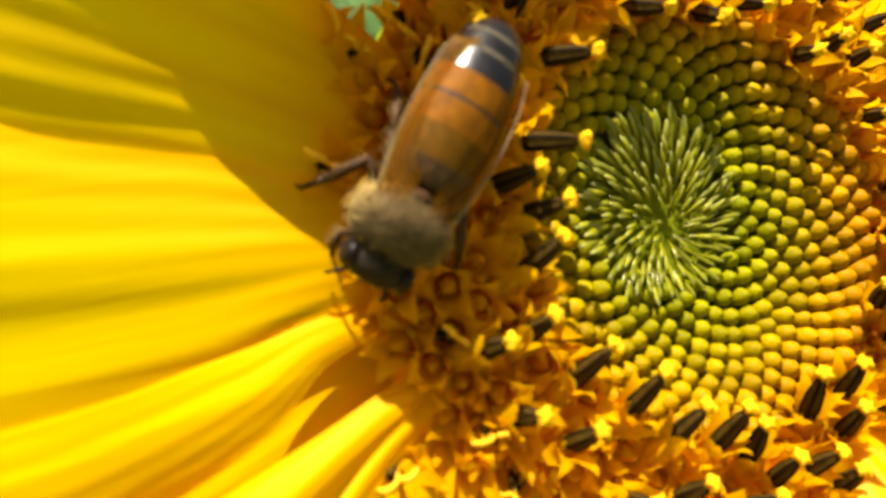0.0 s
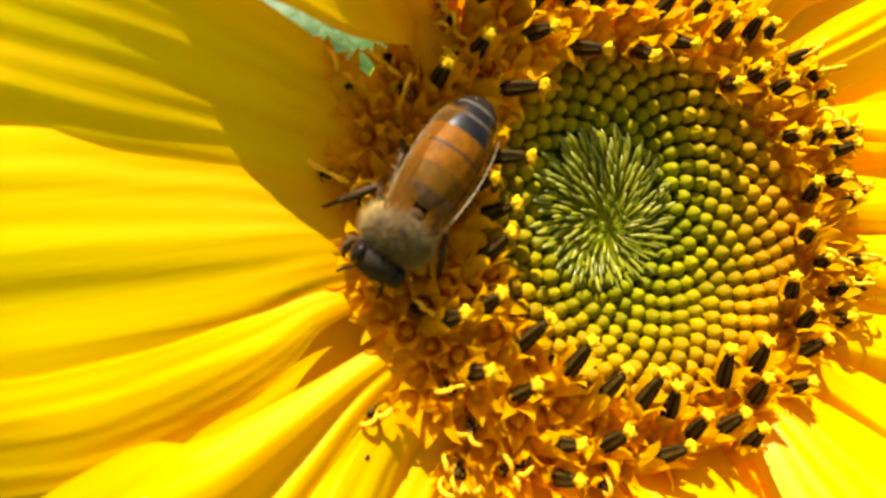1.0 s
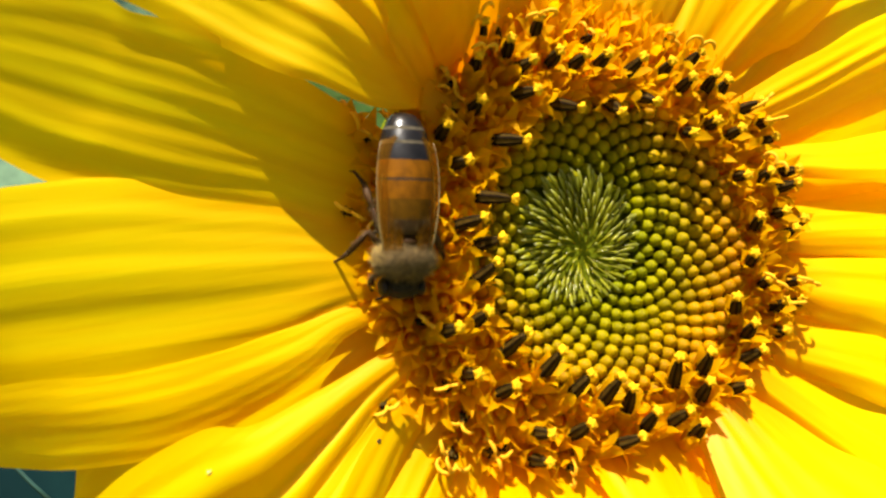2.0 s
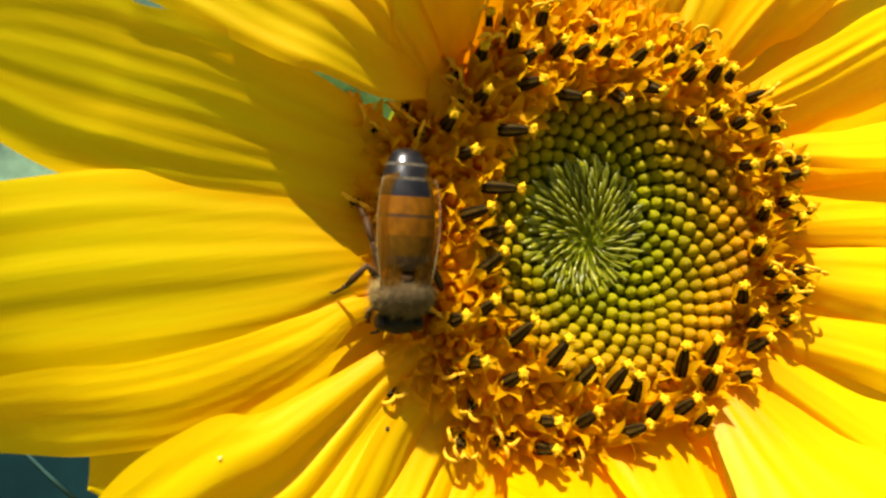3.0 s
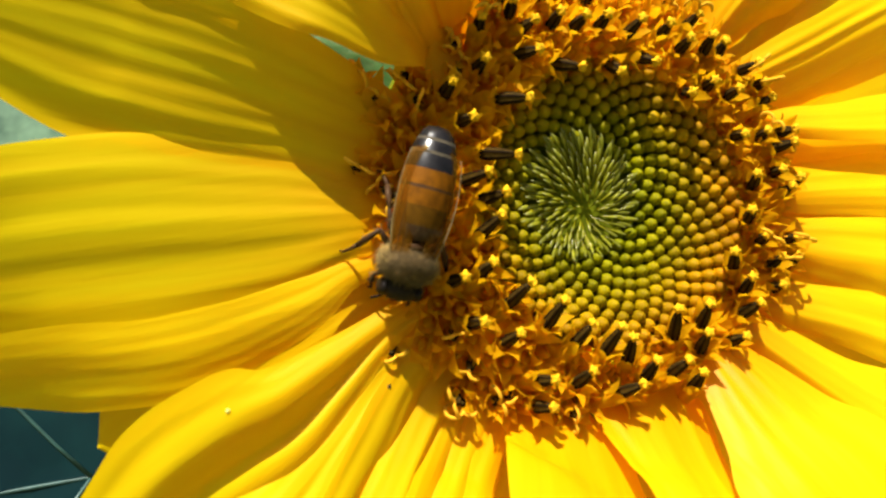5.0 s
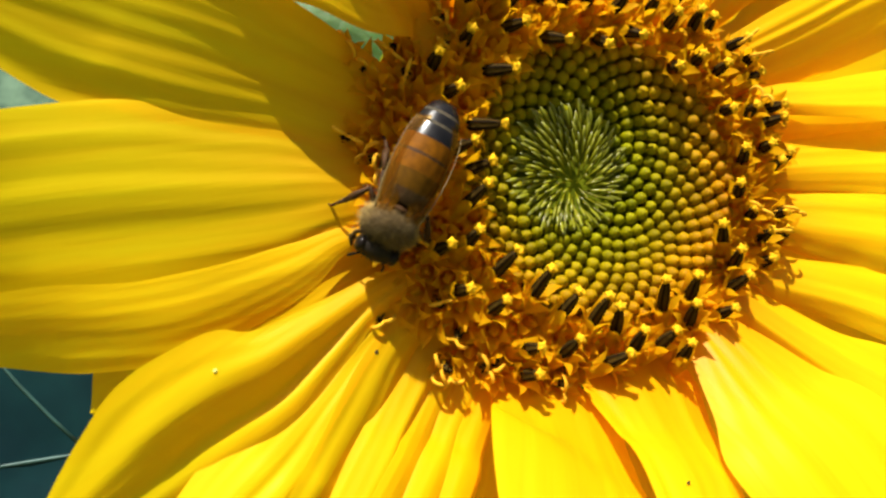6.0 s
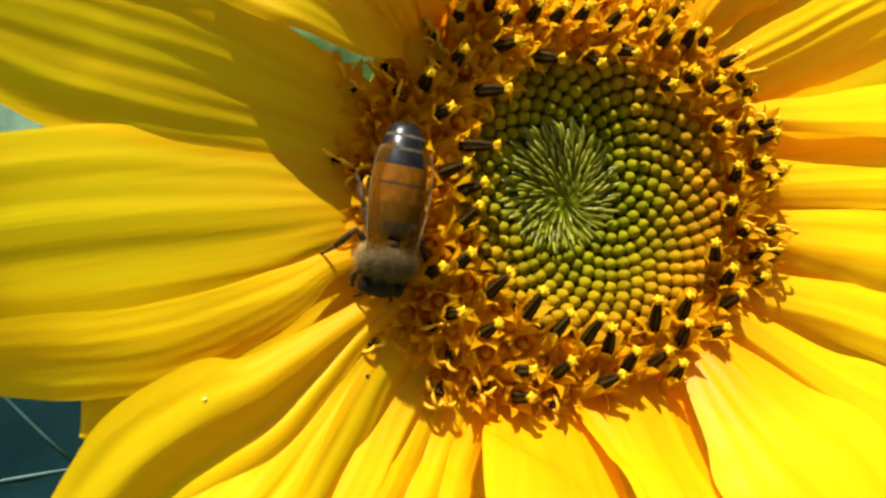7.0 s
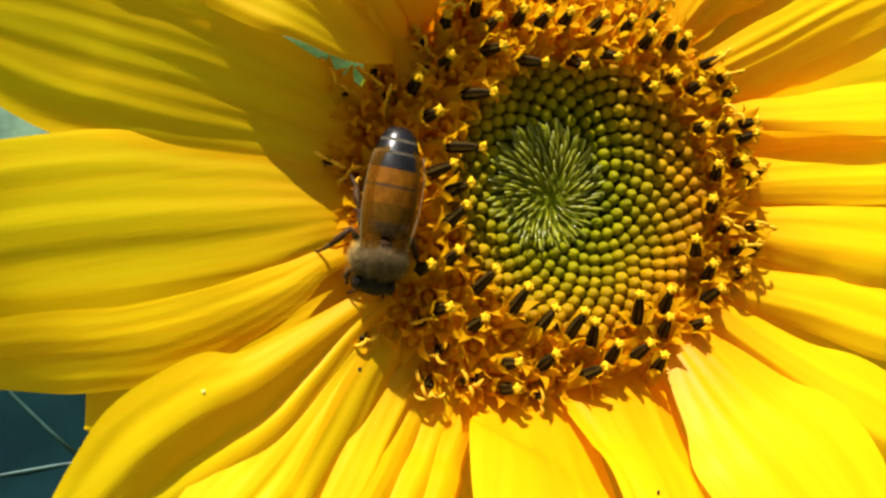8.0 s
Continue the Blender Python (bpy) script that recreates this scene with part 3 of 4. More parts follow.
def stigma_mesh(seed):
    """A forked, curled yellow style."""
    rnd = random.Random(seed)
    bm = bmesh.new()
    tube(bm, [(0, 0, -1.0 * MM), (0, 0, 0.8 * MM)], [0.12 * MM, 0.11 * MM], 6)
    for side in (-1, 1):
        turn = rnd.uniform(2.6, 4.4)
        size = rnd.uniform(0.42, 0.66) * MM
        pts = []
        for i in range(9):
            s = i / 8 * turn
            pts.append((side * size * (1 - math.cos(s)), rnd.uniform(-0.03, 0.03) * MM, 0.7 * MM + size * math.sin(s) * 1.1))
        tube(bm, pts, [0.13 * MM] * 3 + [0.15 * MM] * 4 + [0.12 * MM, 0.06 * MM], 6)
    return mesh_of("stigma", bm, STIGMA)


def withered_mesh(seed):
    """The dark shrivelled anthers of a spent floret."""
    rnd = random.Random(seed)
    ph = rnd.uniform(0, 6.28)

    def warp(q, a):
        k = 1 + 0.35 * math.cos(5 * a + ph) + rnd.uniform(-0.2, 0.2)
        return Vector((q.x * k + 0.25 * q.z, q.y * k, q.z + rnd.uniform(-0.15, 0.15) * MM))
    bm = bmesh.new()
    lathe(bm, [(r * MM, z * MM) for r, z in ((0.18, -0.4), (0.26, 0.2), (0.34, 0.7), (0.30, 1.0), (0.14, 1.3))], 11, warp)
    return mesh_of("withered_anther", bm, ANTHER)


COROLLAS = [corolla_mesh(i, 0.20 + 0.09 * i) for i in range(5)]
ANTHERS, POLLENS = anther_mesh(), [pollen_mesh(i) for i in range(4)]
STIGMAS, WITHERED = [stigma_mesh(i) for i in range(5)], [withered_mesh(i) for i in range(3)]

# open florets: pollen tip x, y on the face and the way from the tip back to the mouth, in mm
INNER = [
    (-7.8, 6.4, -1.8, 0.4), (-8.8, 2.2, -2.2, 0.4), (-11.1, 0.9, -1.3, -0.4), (-9.8, -0.5, -1.6, -0.5), (-10.2, -2.1, -1.2, -1.5),
    (-10.9, -5.4, -0.5, -1.1), (-8.0, -6.8, -1.0, -1.7), (-5.4, -8.1, -0.5, -2.0), (-3.2, -9.8, -0.9, -2.1), (-0.7, -10.1, -0.3, -2.2),
    (0.2, -10.9, 0.8, -2.2), (4.3, -8.9, 1.2, -2.5), (7.3, -8.6, 0.8, -1.9), (7.0, -10.8, 0.9, -1.7), (11.6, -6.5, 1.0, -1.3),
    (9.9, -4.5, 1.8, -1.3), (11.9, -1.1, 1.6, -0.7), (12.6, 1.9, 1.6, -0.7), (11.6, 5.1, 0.8, 0.3), (8.8, 9.3, 1.0, 0.2),
    (6.5, 8.1, 1.2, 0.8), (3.2, 10.2, -0.4, 1.2), (0.0, 9.1, 0.3, 1.4), (-3.4, 9.1, -1.5, 0.9),
]
MIDDLE = [
    (10.7, -11.2, 0.1, -0.7), (12.3, -8.6, -0.2, -1.1), (5.1, -12.8, -0.4, -1.5), (2.2, -12.7, 0.3, -1.8), (6.4, -13.8, 0.6, -1.6),
    (0.9, -14.4, -1.2, -1.1), (-3.3, -13.2, -0.3, -1.3), (-6.4, -13.7, -0.6, -0.3), (-9.0, -10.3, -0.3, -0.9), (-11.7, -9.5, -0.4, -0.2),
    (-13.0, -6.4, -0.8, -0.5), (-6.6, -15.6, -0.3, -0.3), (-12.2, 4.7, -0.6, 0.0), (-13.7, 7.1, 0.1, -0.4), (-11.2, 9.0, 0.1, -0.2),
    (-6.9, 10.1, -1.1, 0.2), (-7.2, 12.3, -0.5, -0.2), (-5.1, 13.2, 0.3, -0.2), (-2.9, 13.2, -0.1, -0.3), (-1.0, 13.5, 0.4, -0.1),
    (2.1, 13.6, -0.2, -0.7), (4.7, 13.6, 0.4, -0.5), (6.6, 12.6, 0.5, -0.3), (8.9, 13.1, 0.7, -0.7),
]
OUTER = [
    (13.5, -3.0, 1.2, -0.5), (16.9, -3.2, 0.6, -0.1), (15.2, -4.7, 0.5, -0.8), (16.8, -4.7, 0.9, -0.6), (15.1, -7.1, 0.8, -0.4),
    (16.8, 1.3, -0.1, -0.9), (15.7, 2.5, 0.8, 0.0), (17.5, 2.0, 1.2, -0.3), (14.4, 5.8, 0.4, -0.5), (17.5, 6.0, -0.4, 0.1),
    (17.4, 5.0, -0.7, -0.3), (15.3, 8.7, -0.8, -0.6), (11.6, 9.1, 0.3, -0.3), (14.3, 9.8, 0.5, 0.2), (14.0, 11.5, -1.0, -0.5),
    (10.4, 13.1, 0.3, -1.1), (8.0, 15.1, -0.6, -1.0), (-11.3, 12.4, 0.3, -0.8), (-10.9, 14.9, 0.5, -0.8), (-8.9, 13.9, 0.6, -0.7), (-6.6, 15.8, 0.7, -0.7),
]


SPENT = [
    (-20.2, 1.5), (-18.3, 0.1), (-17.5, -0.9), (-19.1, 6.8), (-20.3, 7.6), (-15.7, 6.7), (-16.8, 8.3), (-13.9, 11.5), (-13.2, 10.9), (-14.1, 10.1),
    (-12.3, 9.9), (-12.5, 8.9), (-17.6, -11.8), (-15.5, -11.5), (-13.6, -10.8), (-12.1, -13.8), (-13.0, -15.2), (-8.9, -13.9), (-8.7, -15.2), (-7.5, -14.7),
    (-10.1, -16.0), (-6.1, -16.7), (-12.6, -15.8), (-8.3, -17.4), (-3.2, -16.5), (-14.4, -9.7), (-11.6, -12.9), (19.9, -3.1), (19.2, 6.1), (-16.4, 4.3),
    (-11.8, 14.9), (-10.2, 15.5), (-1.1, 16.4), (1.3, 17.1), (6.4, 16.7),
]


def floret(x, y, z, axis, kind, rnd, tall=1.0):
    """One disc floret whose mouth is at x, y, z mm."""
    spin = rnd.uniform(0, 6.28)
    m = axes_at(Vector((x, y, z)) * MM, axis, (math.cos(spin), math.sin(spin), 0))
    ob = link("floret", COROLLAS[rnd.randrange(5)], None, flower, "", m)
    if kind == "open":
        link("anther_tube", ANTHERS, None, ob, "", Matrix.Diagonal((1, 1, tall, 1)))
        link("pollen_tip", POLLENS[rnd.randrange(4)], None, ob, "", Matrix.Translation((0, 0, 2.72 * tall * MM)))
    elif kind == "spent":
        link("withered_anther", WITHERED[rnd.randrange(3)], None, ob)
        link("stigma", STIGMAS[rnd.randrange(5)], None, ob, "", pose(0, 0, 0.6 * MM, rnd.uniform(-35, 35), rnd.uniform(-35, 35), rnd.uniform(0, 360)))
    return ob


rnd = random.Random(11)
mouths = []
for ring in (INNER, MIDDLE, OUTER):
    for x, y, dx, dy in ring:
        axis = Vector((-dx, -dy, 2.3))
        short = 0.82 if ring is OUTER else 1.0
        ob = floret(x + dx, y + dy, 3.25, axis, "open", rnd, short * axis.length / 2.75)
        if ring is OUTER and rnd.random() < 0.4:
            link("stigma", STIGMAS[rnd.randrange(5)], None, ob, "", pose(0, 0, 1.6 * MM, rnd.uniform(-30, 30), rnd.uniform(-30, 30), rnd.uniform(0, 360)))
        mouths.append((x + dx, y + dy))
for x, y in SPENT[:12] + SPENT[12::2]:
    out = Vector((x, y, 0)).normalized()
    floret(x - out.x * 0.8, y - out.y * 0.8, 1.7 + rnd.uniform(-0.3, 0.3), out * rnd.uniform(0.2, 0.7) + Vector((0, 0, 1)), "spent", rnd)
    mouths.append((x - out.x * 0.8, y - out.y * 0.8))
n = 1
while True:
    r = 0.91 * math.sqrt(n)
    a = n * GOLDEN + 1.1
    n += 1
    if r > 19.2:
        break
    if r < rim(a) + 0.3 or r > reach(a):
        continue
    x, y = r * math.cos(a), r * math.sin(a)
    if min(math.hypot(x - u, y - v) for u, v in mouths) < 0.95:
        continue
    out = Vector((math.cos(a), math.sin(a), 0))
    lean = out * (0.12 + 0.09 * (r - 12)) + Vector((rnd.uniform(-0.2, 0.2), rnd.uniform(-0.2, 0.2), 1))
    west = math.cos(a - 3.5)                 # the side where the florets are oldest
    old = r > 16.4 - 1.0 * west and rnd.random() < 0.05 + 0.05 * west
    floret(x, y, 2.3 - 0.12 * max(0, r - 14) + rnd.uniform(-0.5, 0.5), lean, "spent" if old else "bare", rnd)


def bract(angle, r, long, wide, tilt, seed):
    """A green pointed bract behind the petals."""
    rnd = random.Random(seed)
    bm = bmesh.new()

    def f(u, v):
        v = 2 * v - 1
        half = wide / 2 * (1 - u ** 1.5) * (0.75 + 0.5 * math.sin(2.2 * u)) + 0.1
        return Vector((u * long, v * half, -tilt * u * u + 0.6 * (v * v) * (1 - u) - 0.3 * math.cos(6 * v))) * MM
    grid(bm, 14, 8, f)
    m = Matrix.Rotation(angle, 4, "Z") @ pose(r * MM, 0, -2.8 * MM, 0, 0, rnd.uniform(-8, 8))
    return part("bract", bm, BRACT, flower, "", m)


for i in range(26):
    bract(i * 2 * math.pi / 26 + 0.05, 15.5, 17 + 5 * ((i * 7) % 5) / 4, 8.5, 2.5, i)

# stem, from behind the head down to the soil
bm = bmesh.new()
IN_FACE = FACE.inverted()
foot = [Vector((0.03, 0.16, 0.0)), Vector((0.03, 0.16, 0.5)), Vector((0.025, 0.15, 0.95)), Vector((0.01, 0.11, 1.15)), Vector((-0.002, 0.06, 1.235)), Vector((-0.004, 0.02, 1.252)), FACE @ Vector((0, 0, -0.013))]
tube(bm, [IN_FACE @ p for p in foot], [0.014, 0.012, 0.010, 0.009, 0.0085, 0.008, 0.0075], 12)
part("stem", bm, STEM, flower, "hairy green stem")


def leaf(at, to, wide, face, seed, petiole, blade_material=LEAF_SHADED, vein_material=VEIN, vein_size=1.0):
    """A broad heart-shaped leaf with a pale midrib and side veins; at, to: its foot and tip in the world."""
    rnd = random.Random(seed)
    at, to = Vector(at), Vector(to)
    d = to - at
    long = d.length
    d.normalize()
    up = Vector(face)
    up = (up - d * up.dot(d)).normalized()
    m = Matrix((d, up.cross(d), up)).transposed().to_4x4()
    m.translation = at

    def high(u, v):
        return 0.03 * long * math.sin(3.0 * u) + 0.05 * wide * v * v * (1 - 0.5 * u) + 0.012 * long * math.sin(9 * u + 2) * v + 0.010 * long * abs(math.sin(14 * (u - 0.35 * abs(v)))) * (1 - u)

    def half(u):
        return wide / 2 * max(0.0, math.sin(math.pi * min(1, (u + 0.10) / 1.10) ** 0.72)) ** 0.85 * (1 + 0.03 * math.sin(40 * u))

    def f(u, v):
        v = 2 * v - 1
        return Vector((u * long, v * half(u), high(u, v)))
    bm = bmesh.new()
    grid(bm, 60, 30, f)
    blade = part("leaf", bm, blade_material, flower, "broad green leaf with pale veins", IN_FACE @ m)
    bm = bmesh.new()
    tube(bm, [Vector((u * long, 0, high(u, 0) + 0.00005)) for u in (0, 0.15, 0.3, 0.45, 0.6, 0.75, 0.9, 0.99)], [0.0003, 0.0003, 0.00025, 0.0002, 0.0002, 0.0002, 0.0001, 0.0001], 6)
    part("midrib", bm, vein_material, blade)
    for i in range(6 if vein_size > 0.5 else 0):
        u0 = 0.10 + 0.15 * i
        for side in (-1, 1):
            bm = bmesh.new()
            pts = []
            for k in range(7):
                s = k / 6 * 0.86
                u = u0 + 0.24 * s * (1 - 0.3 * s)
                v = side * s
                pts.append(Vector((u * long, v * half(u), high(u, v) + 0.00002)))
            tube(bm, pts, [vein_size * q for q in (0.00022, 0.0002, 0.0002, 0.00016, 0.00014, 0.0001, 0.0001)], 5)
            part("side_vein", bm, vein_material, blade)
    bm = bmesh.new()
    joint = Vector(petiole)
    over = 0.045 if seed == 3 else 0.015
    tube(bm, [IN_FACE @ joint, IN_FACE @ (joint.lerp(at, 0.3) + Vector((0, 0, over))), IN_FACE @ (joint.lerp(at, 0.7) + Vector((0, 0, over))), IN_FACE @ at], [0.0026, 0.002, 0.0016, 0.0012], 8)
    part("petiole", bm, STEM, flower)


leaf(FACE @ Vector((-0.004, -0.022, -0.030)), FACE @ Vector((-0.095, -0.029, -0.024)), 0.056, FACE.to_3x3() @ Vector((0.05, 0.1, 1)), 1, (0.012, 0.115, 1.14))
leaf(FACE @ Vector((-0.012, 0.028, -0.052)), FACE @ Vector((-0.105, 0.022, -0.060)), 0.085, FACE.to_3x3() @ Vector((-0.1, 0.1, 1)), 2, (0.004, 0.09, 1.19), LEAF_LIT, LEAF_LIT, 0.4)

# ---- ground and greenery behind ----
GROUND = plain("soil_and_grass", (0.10, 0.13, 0.05), 0.9, 0.5, 30, 0.02)
bm = bmesh.new()
grid(bm, 60, 60, lambda u, v: Vector(((2 * u - 1) ** 3 * 400, (2 * v - 1) ** 3 * 400, 0)))
ob = part("ground", bm, GROUND, None)
tagged(ob, "grassy soil in the sun around the plant", "ground", kind="structure")


def thicket():
    """Sunlit leaves of the plants behind, in loose mounds."""
    rnd = random.Random(3)
    verts, faces = [], []
    mounds = [(-1.3, 1.5, 0.75, 1.35), (-0.55, 1.3, 0.6, 1.6), (0.2, 1.5, 0.7, 1.45), (0.9, 1.35, 0.6, 1.65), (1.55, 1.7, 0.7, 1.3), (-0.1, 2.2, 0.9, 1.8), (-1.2, 2.3, 0.9, 1.7), (1.2, 2.4, 0.9, 1.75)]
    for i in range(9000):
        mx, my, wide, tall = mounds[i % len(mounds)]
        q = Vector((rnd.gauss(0, 1), rnd.gauss(0, 1), rnd.gauss(0, 1))).normalized() * rnd.uniform(0.55, 1.0) ** 0.5
        c = Vector((mx + q.x * wide * (0.9 + 0.2 * rnd.random()), my + q.y * wide * 0.8, tall * (0.5 + 0.5 * q.z)))
        d = Vector((rnd.uniform(-1, 1), rnd.uniform(-1, 1), rnd.uniform(-0.6, 0.8))).normalized()
        s = d.cross(Vector((rnd.uniform(-0.5, 0.5), rnd.uniform(-1, 0), 1))).normalized()
        q = s.cross(d) * 0.15
        a, b = rnd.uniform(0.06, 0.14), rnd.uniform(0.025, 0.055)
        k = len(verts)
        verts += [c, c + d * a * 0.4 + s * b + q * b, c + d * a, c + d * a * 0.4 - s * b + q * b, c + d * a * 0.45]
        faces += [(k, k + 1, k + 4), (k + 1, k + 2, k + 4), (k + 2, k + 3, k + 4), (k + 3, k, k + 4)]
    me = bpy.data.meshes.new("thicket")
    me.from_pydata(verts, [], faces)
    ob = link("thicket", me, plain("thicket_green", (0.16, 0.30, 0.13), 0.5, 0.4, 14, 0.002, through_share=0.35), None)
    tagged(ob, "sunlit green leaves of the plants growing behind", "foliage", kind="stuff")


thicket()

# ---- honeybee ----
FUZZ = plain("bee_fuzz_tan", (0.095, 0.058, 0.015), 0.9, 0.4, 2600, 0.0002)
DARK = plain("bee_dark", (0.010, 0.009, 0.009), 0.27, 0.4, 2500, 0.00003, spec=0.5)
AMBER = plain("bee_amber", (0.16, 0.056, 0.001), 0.6, 0.3, 1500, 0.00006, spec=0.08)
DEEP = plain("bee_deep_amber", (0.10, 0.042, 0.001), 0.6, 0.3, 1500, 0.00006, spec=0.08)
BROWN = plain("bee_brown", (0.055, 0.024, 0.007), 0.6, 0.3, 1500, 0.00006, spec=0.15)
PALE = plain("bee_pale_hair", (0.24, 0.155, 0.05), 0.8, 0.3, 3000, 0.0001)
BAND_HAIR = plain("bee_band_hair", (0.080, 0.066, 0.043), 0.8, 0.4, 3000, 0.0001, spec=0.1)
TUFT = plain("bee_tuft_yellow", (0.40, 0.27, 0.08), 0.9, 0.3, 3000, 0.0001, spec=0.1)
EYE = plain("bee_eye", (0.014, 0.010, 0.008), 0.3, 0.2, 4000, 0.00002, spec=0.1)
FACE_DARK = plain("bee_face_dark", (0.022, 0.016, 0.010), 0.7, 0.3, 3000, 0.00004, spec=0.1)
MEMBRANE = membrane()
WINGVEIN = plain("wing_vein_tan", (0.24, 0.165, 0.06), 0.4, 0.2, 2000, 0.00002)

bee = new("honeybee")
tagged(bee, "amber and black honeybee with folded wings feeding on the florets", "bee")


def blob(bm, c, r, sub=3, squeeze=None):
    made = bmesh.ops.create_icosphere(bm, subdivisions=sub, radius=1)["verts"]
    for v in made:
        q = Vector((v.co.x * r[0], v.co.y * r[1], v.co.z * r[2]))
        v.co = (Vector(c) + (squeeze(q) if squeeze else q)) * MM
    return made


def hairs(name, centre, r, count, long, thick, parent, seed, keep=lambda d: True, mat=None):
    """A coat of short tapered hairs over an egg-shaped body."""
    rnd = random.Random(seed)
    bm = bmesh.new()
    for _ in range(count):
        d = Vector((rnd.gauss(0, 1), rnd.gauss(0, 1), rnd.gauss(0, 1))).normalized()
        if not keep(d):
            continue
        p = Vector(centre) + Vector((d.x * r[0], d.y * r[1], d.z * r[2]))
        g = (d + 0.55 * Vector((rnd.gauss(0, 1), rnd.gauss(0, 1), rnd.gauss(0, 1)))).normalized()
        s = g.orthogonal().normalized() * thick
        e = g.cross(s).normalized() * thick
        tip = p + g * long * rnd.uniform(0.5, 1.2)
        vs = [bm.verts.new(q * MM) for q in (p + s, p - 0.5 * s + 0.87 * e, p - 0.5 * s - 0.87 * e, tip)]
        for a, b in ((0, 1), (1, 2), (2, 0)):
            bm.faces.new((vs[a], vs[b], vs[3]))
    return part(name, bm, mat or FUZZ, parent)


# the body lies along y, head at +y; its back is +z
bm = bmesh.new()
blob(bm, (0, 2.80, 0), (1.82, 1.25, 1.5))
thorax = part("thorax", bm, FUZZ, bee, "grey-brown furry thorax")
hairs("fur", (0, 2.80, 0), (1.75, 1.2, 1.45), 5000, 0.5, 0.013, thorax, 1)
hairs("fur", (0, 2.80, 0), (1.75, 1.2, 1.45), 2200, 0.65, 0.010, thorax, 9, mat=PALE)
hairs("fur", (0, 2.75, -0.1), (1.75, 1.2, 1.4), 3800, 0.75, 0.012, thorax, 12, lambda d: abs(d.x) > 0.75 and d.z > -0.6, mat=TUFT)
bm = bmesh.new()
blob(bm, (0, 1.55, 0.80), (0.6, 0.30, 0.38))
part("scutellum", bm, BROWN, thorax, "shiny brown rear plate")
bm = bmesh.new()
blob(bm, (0, 4.55, -0.6), (1.4, 0.78, 1.1))
head = part("head", bm, FACE_DARK, bee, "dark head with pale hair")
hairs("fur", (0, 4.55, -0.6), (1.35, 0.73, 1.05), 1500, 0.32, 0.012, head, 2, lambda d: abs(d.x) < 0.7 and d.z < 0.1)
for side in (-1, 1):
    bm = bmesh.new()
    blob(bm, (side * 1.18, 4.55, -0.55), (0.42, 0.62, 0.90))
    part("eye", bm, EYE, head, "black oval eye")
    bm = bmesh.new()
    tube(bm, [(side * 0.35 * MM, 4.6 * MM, -1.3 * MM), (side * 0.9 * MM, 5.2 * MM, -1.1 * MM), (side * 1.2 * MM, 5.5 * MM, -1.8 * MM), (side * 1.3 * MM, 5.7 * MM, -2.6 * MM)], [0.08 * MM, 0.08 * MM, 0.09 * MM, 0.08 * MM], 8)
    part("antenna", bm, FACE_DARK, head)

# abdomen: overlapping plates from the waist to the tail
bm = bmesh.new()
tube(bm, [(0, 1.6 * MM, -0.3 * MM), (0, 0.6 * MM, -0.2 * MM)], [0.7 * MM, 0.8 * MM], 12)
abdomen = part("abdomen", bm, BROWN, bee, "tapered abdomen banded amber and black")


def girth(y):
    """Half the abdomen's width at y mm."""
    s = (1.2 - y) / 7.8
    return 1.86 * max(0.0, math.sin(math.pi * min(1, 0.10 + 0.90 * s) ** 0.92)) ** 0.32


for y0, y1, mat, rim, words in ((1.1, 0.2, BROWN, None, "dark brown front plate"), (0.2, -1.1, DEEP, None, "deep amber plate"), (-1.1, -2.4, AMBER, BROWN, "amber plate with a dark rim"), (-2.4, -3.5, AMBER, None, "amber plate"), (-3.5, -4.7, DARK, BAND_HAIR, "glossy dark plate with a pale hair band"), (-4.7, -5.6, DARK, BAND_HAIR, "glossy black plate with a pale hair band"), (-5.6, -6.6, DARK, None, "black tail")):
    for a, b, material, name in ((y0, y1 + (0.20 if rim else 0), mat, "plate"), (y1 + 0.20, y1, rim, "band")):
        if material is None:
            continue
        bm = bmesh.new()
        rings = []
        for i in range(7):
            y = a + (b - a) * i / 6
            g = girth(y)
            tube_ring = []
            for k in range(28):
                t = 2 * math.pi * k / 28
                tube_ring.append(bm.verts.new(Vector((g * math.cos(t), y, 0.86 * g * math.sin(t) - 0.03 * (y * y) * 0.6)) * MM))
            rings.append(tube_ring)
        for p, q in zip(rings, rings[1:]):
            for k in range(28):
                bm.faces.new((p[k], p[(k + 1) % 28], q[(k + 1) % 28], q[k]))
        if b < -6.5:
            bm.faces.new(rings[-1][::-1])
        bmesh.ops.recalc_face_normals(bm, faces=bm.faces)
        part(name, bm, material, abdomen, words if name == "plate" else "")
hairs("fur", (0, 0.4, -0.1), (1.8, 1.0, 1.5), 1600, 0.35, 0.012, abdomen, 4, lambda d: d.y > -0.3 and d.z > -0.2)


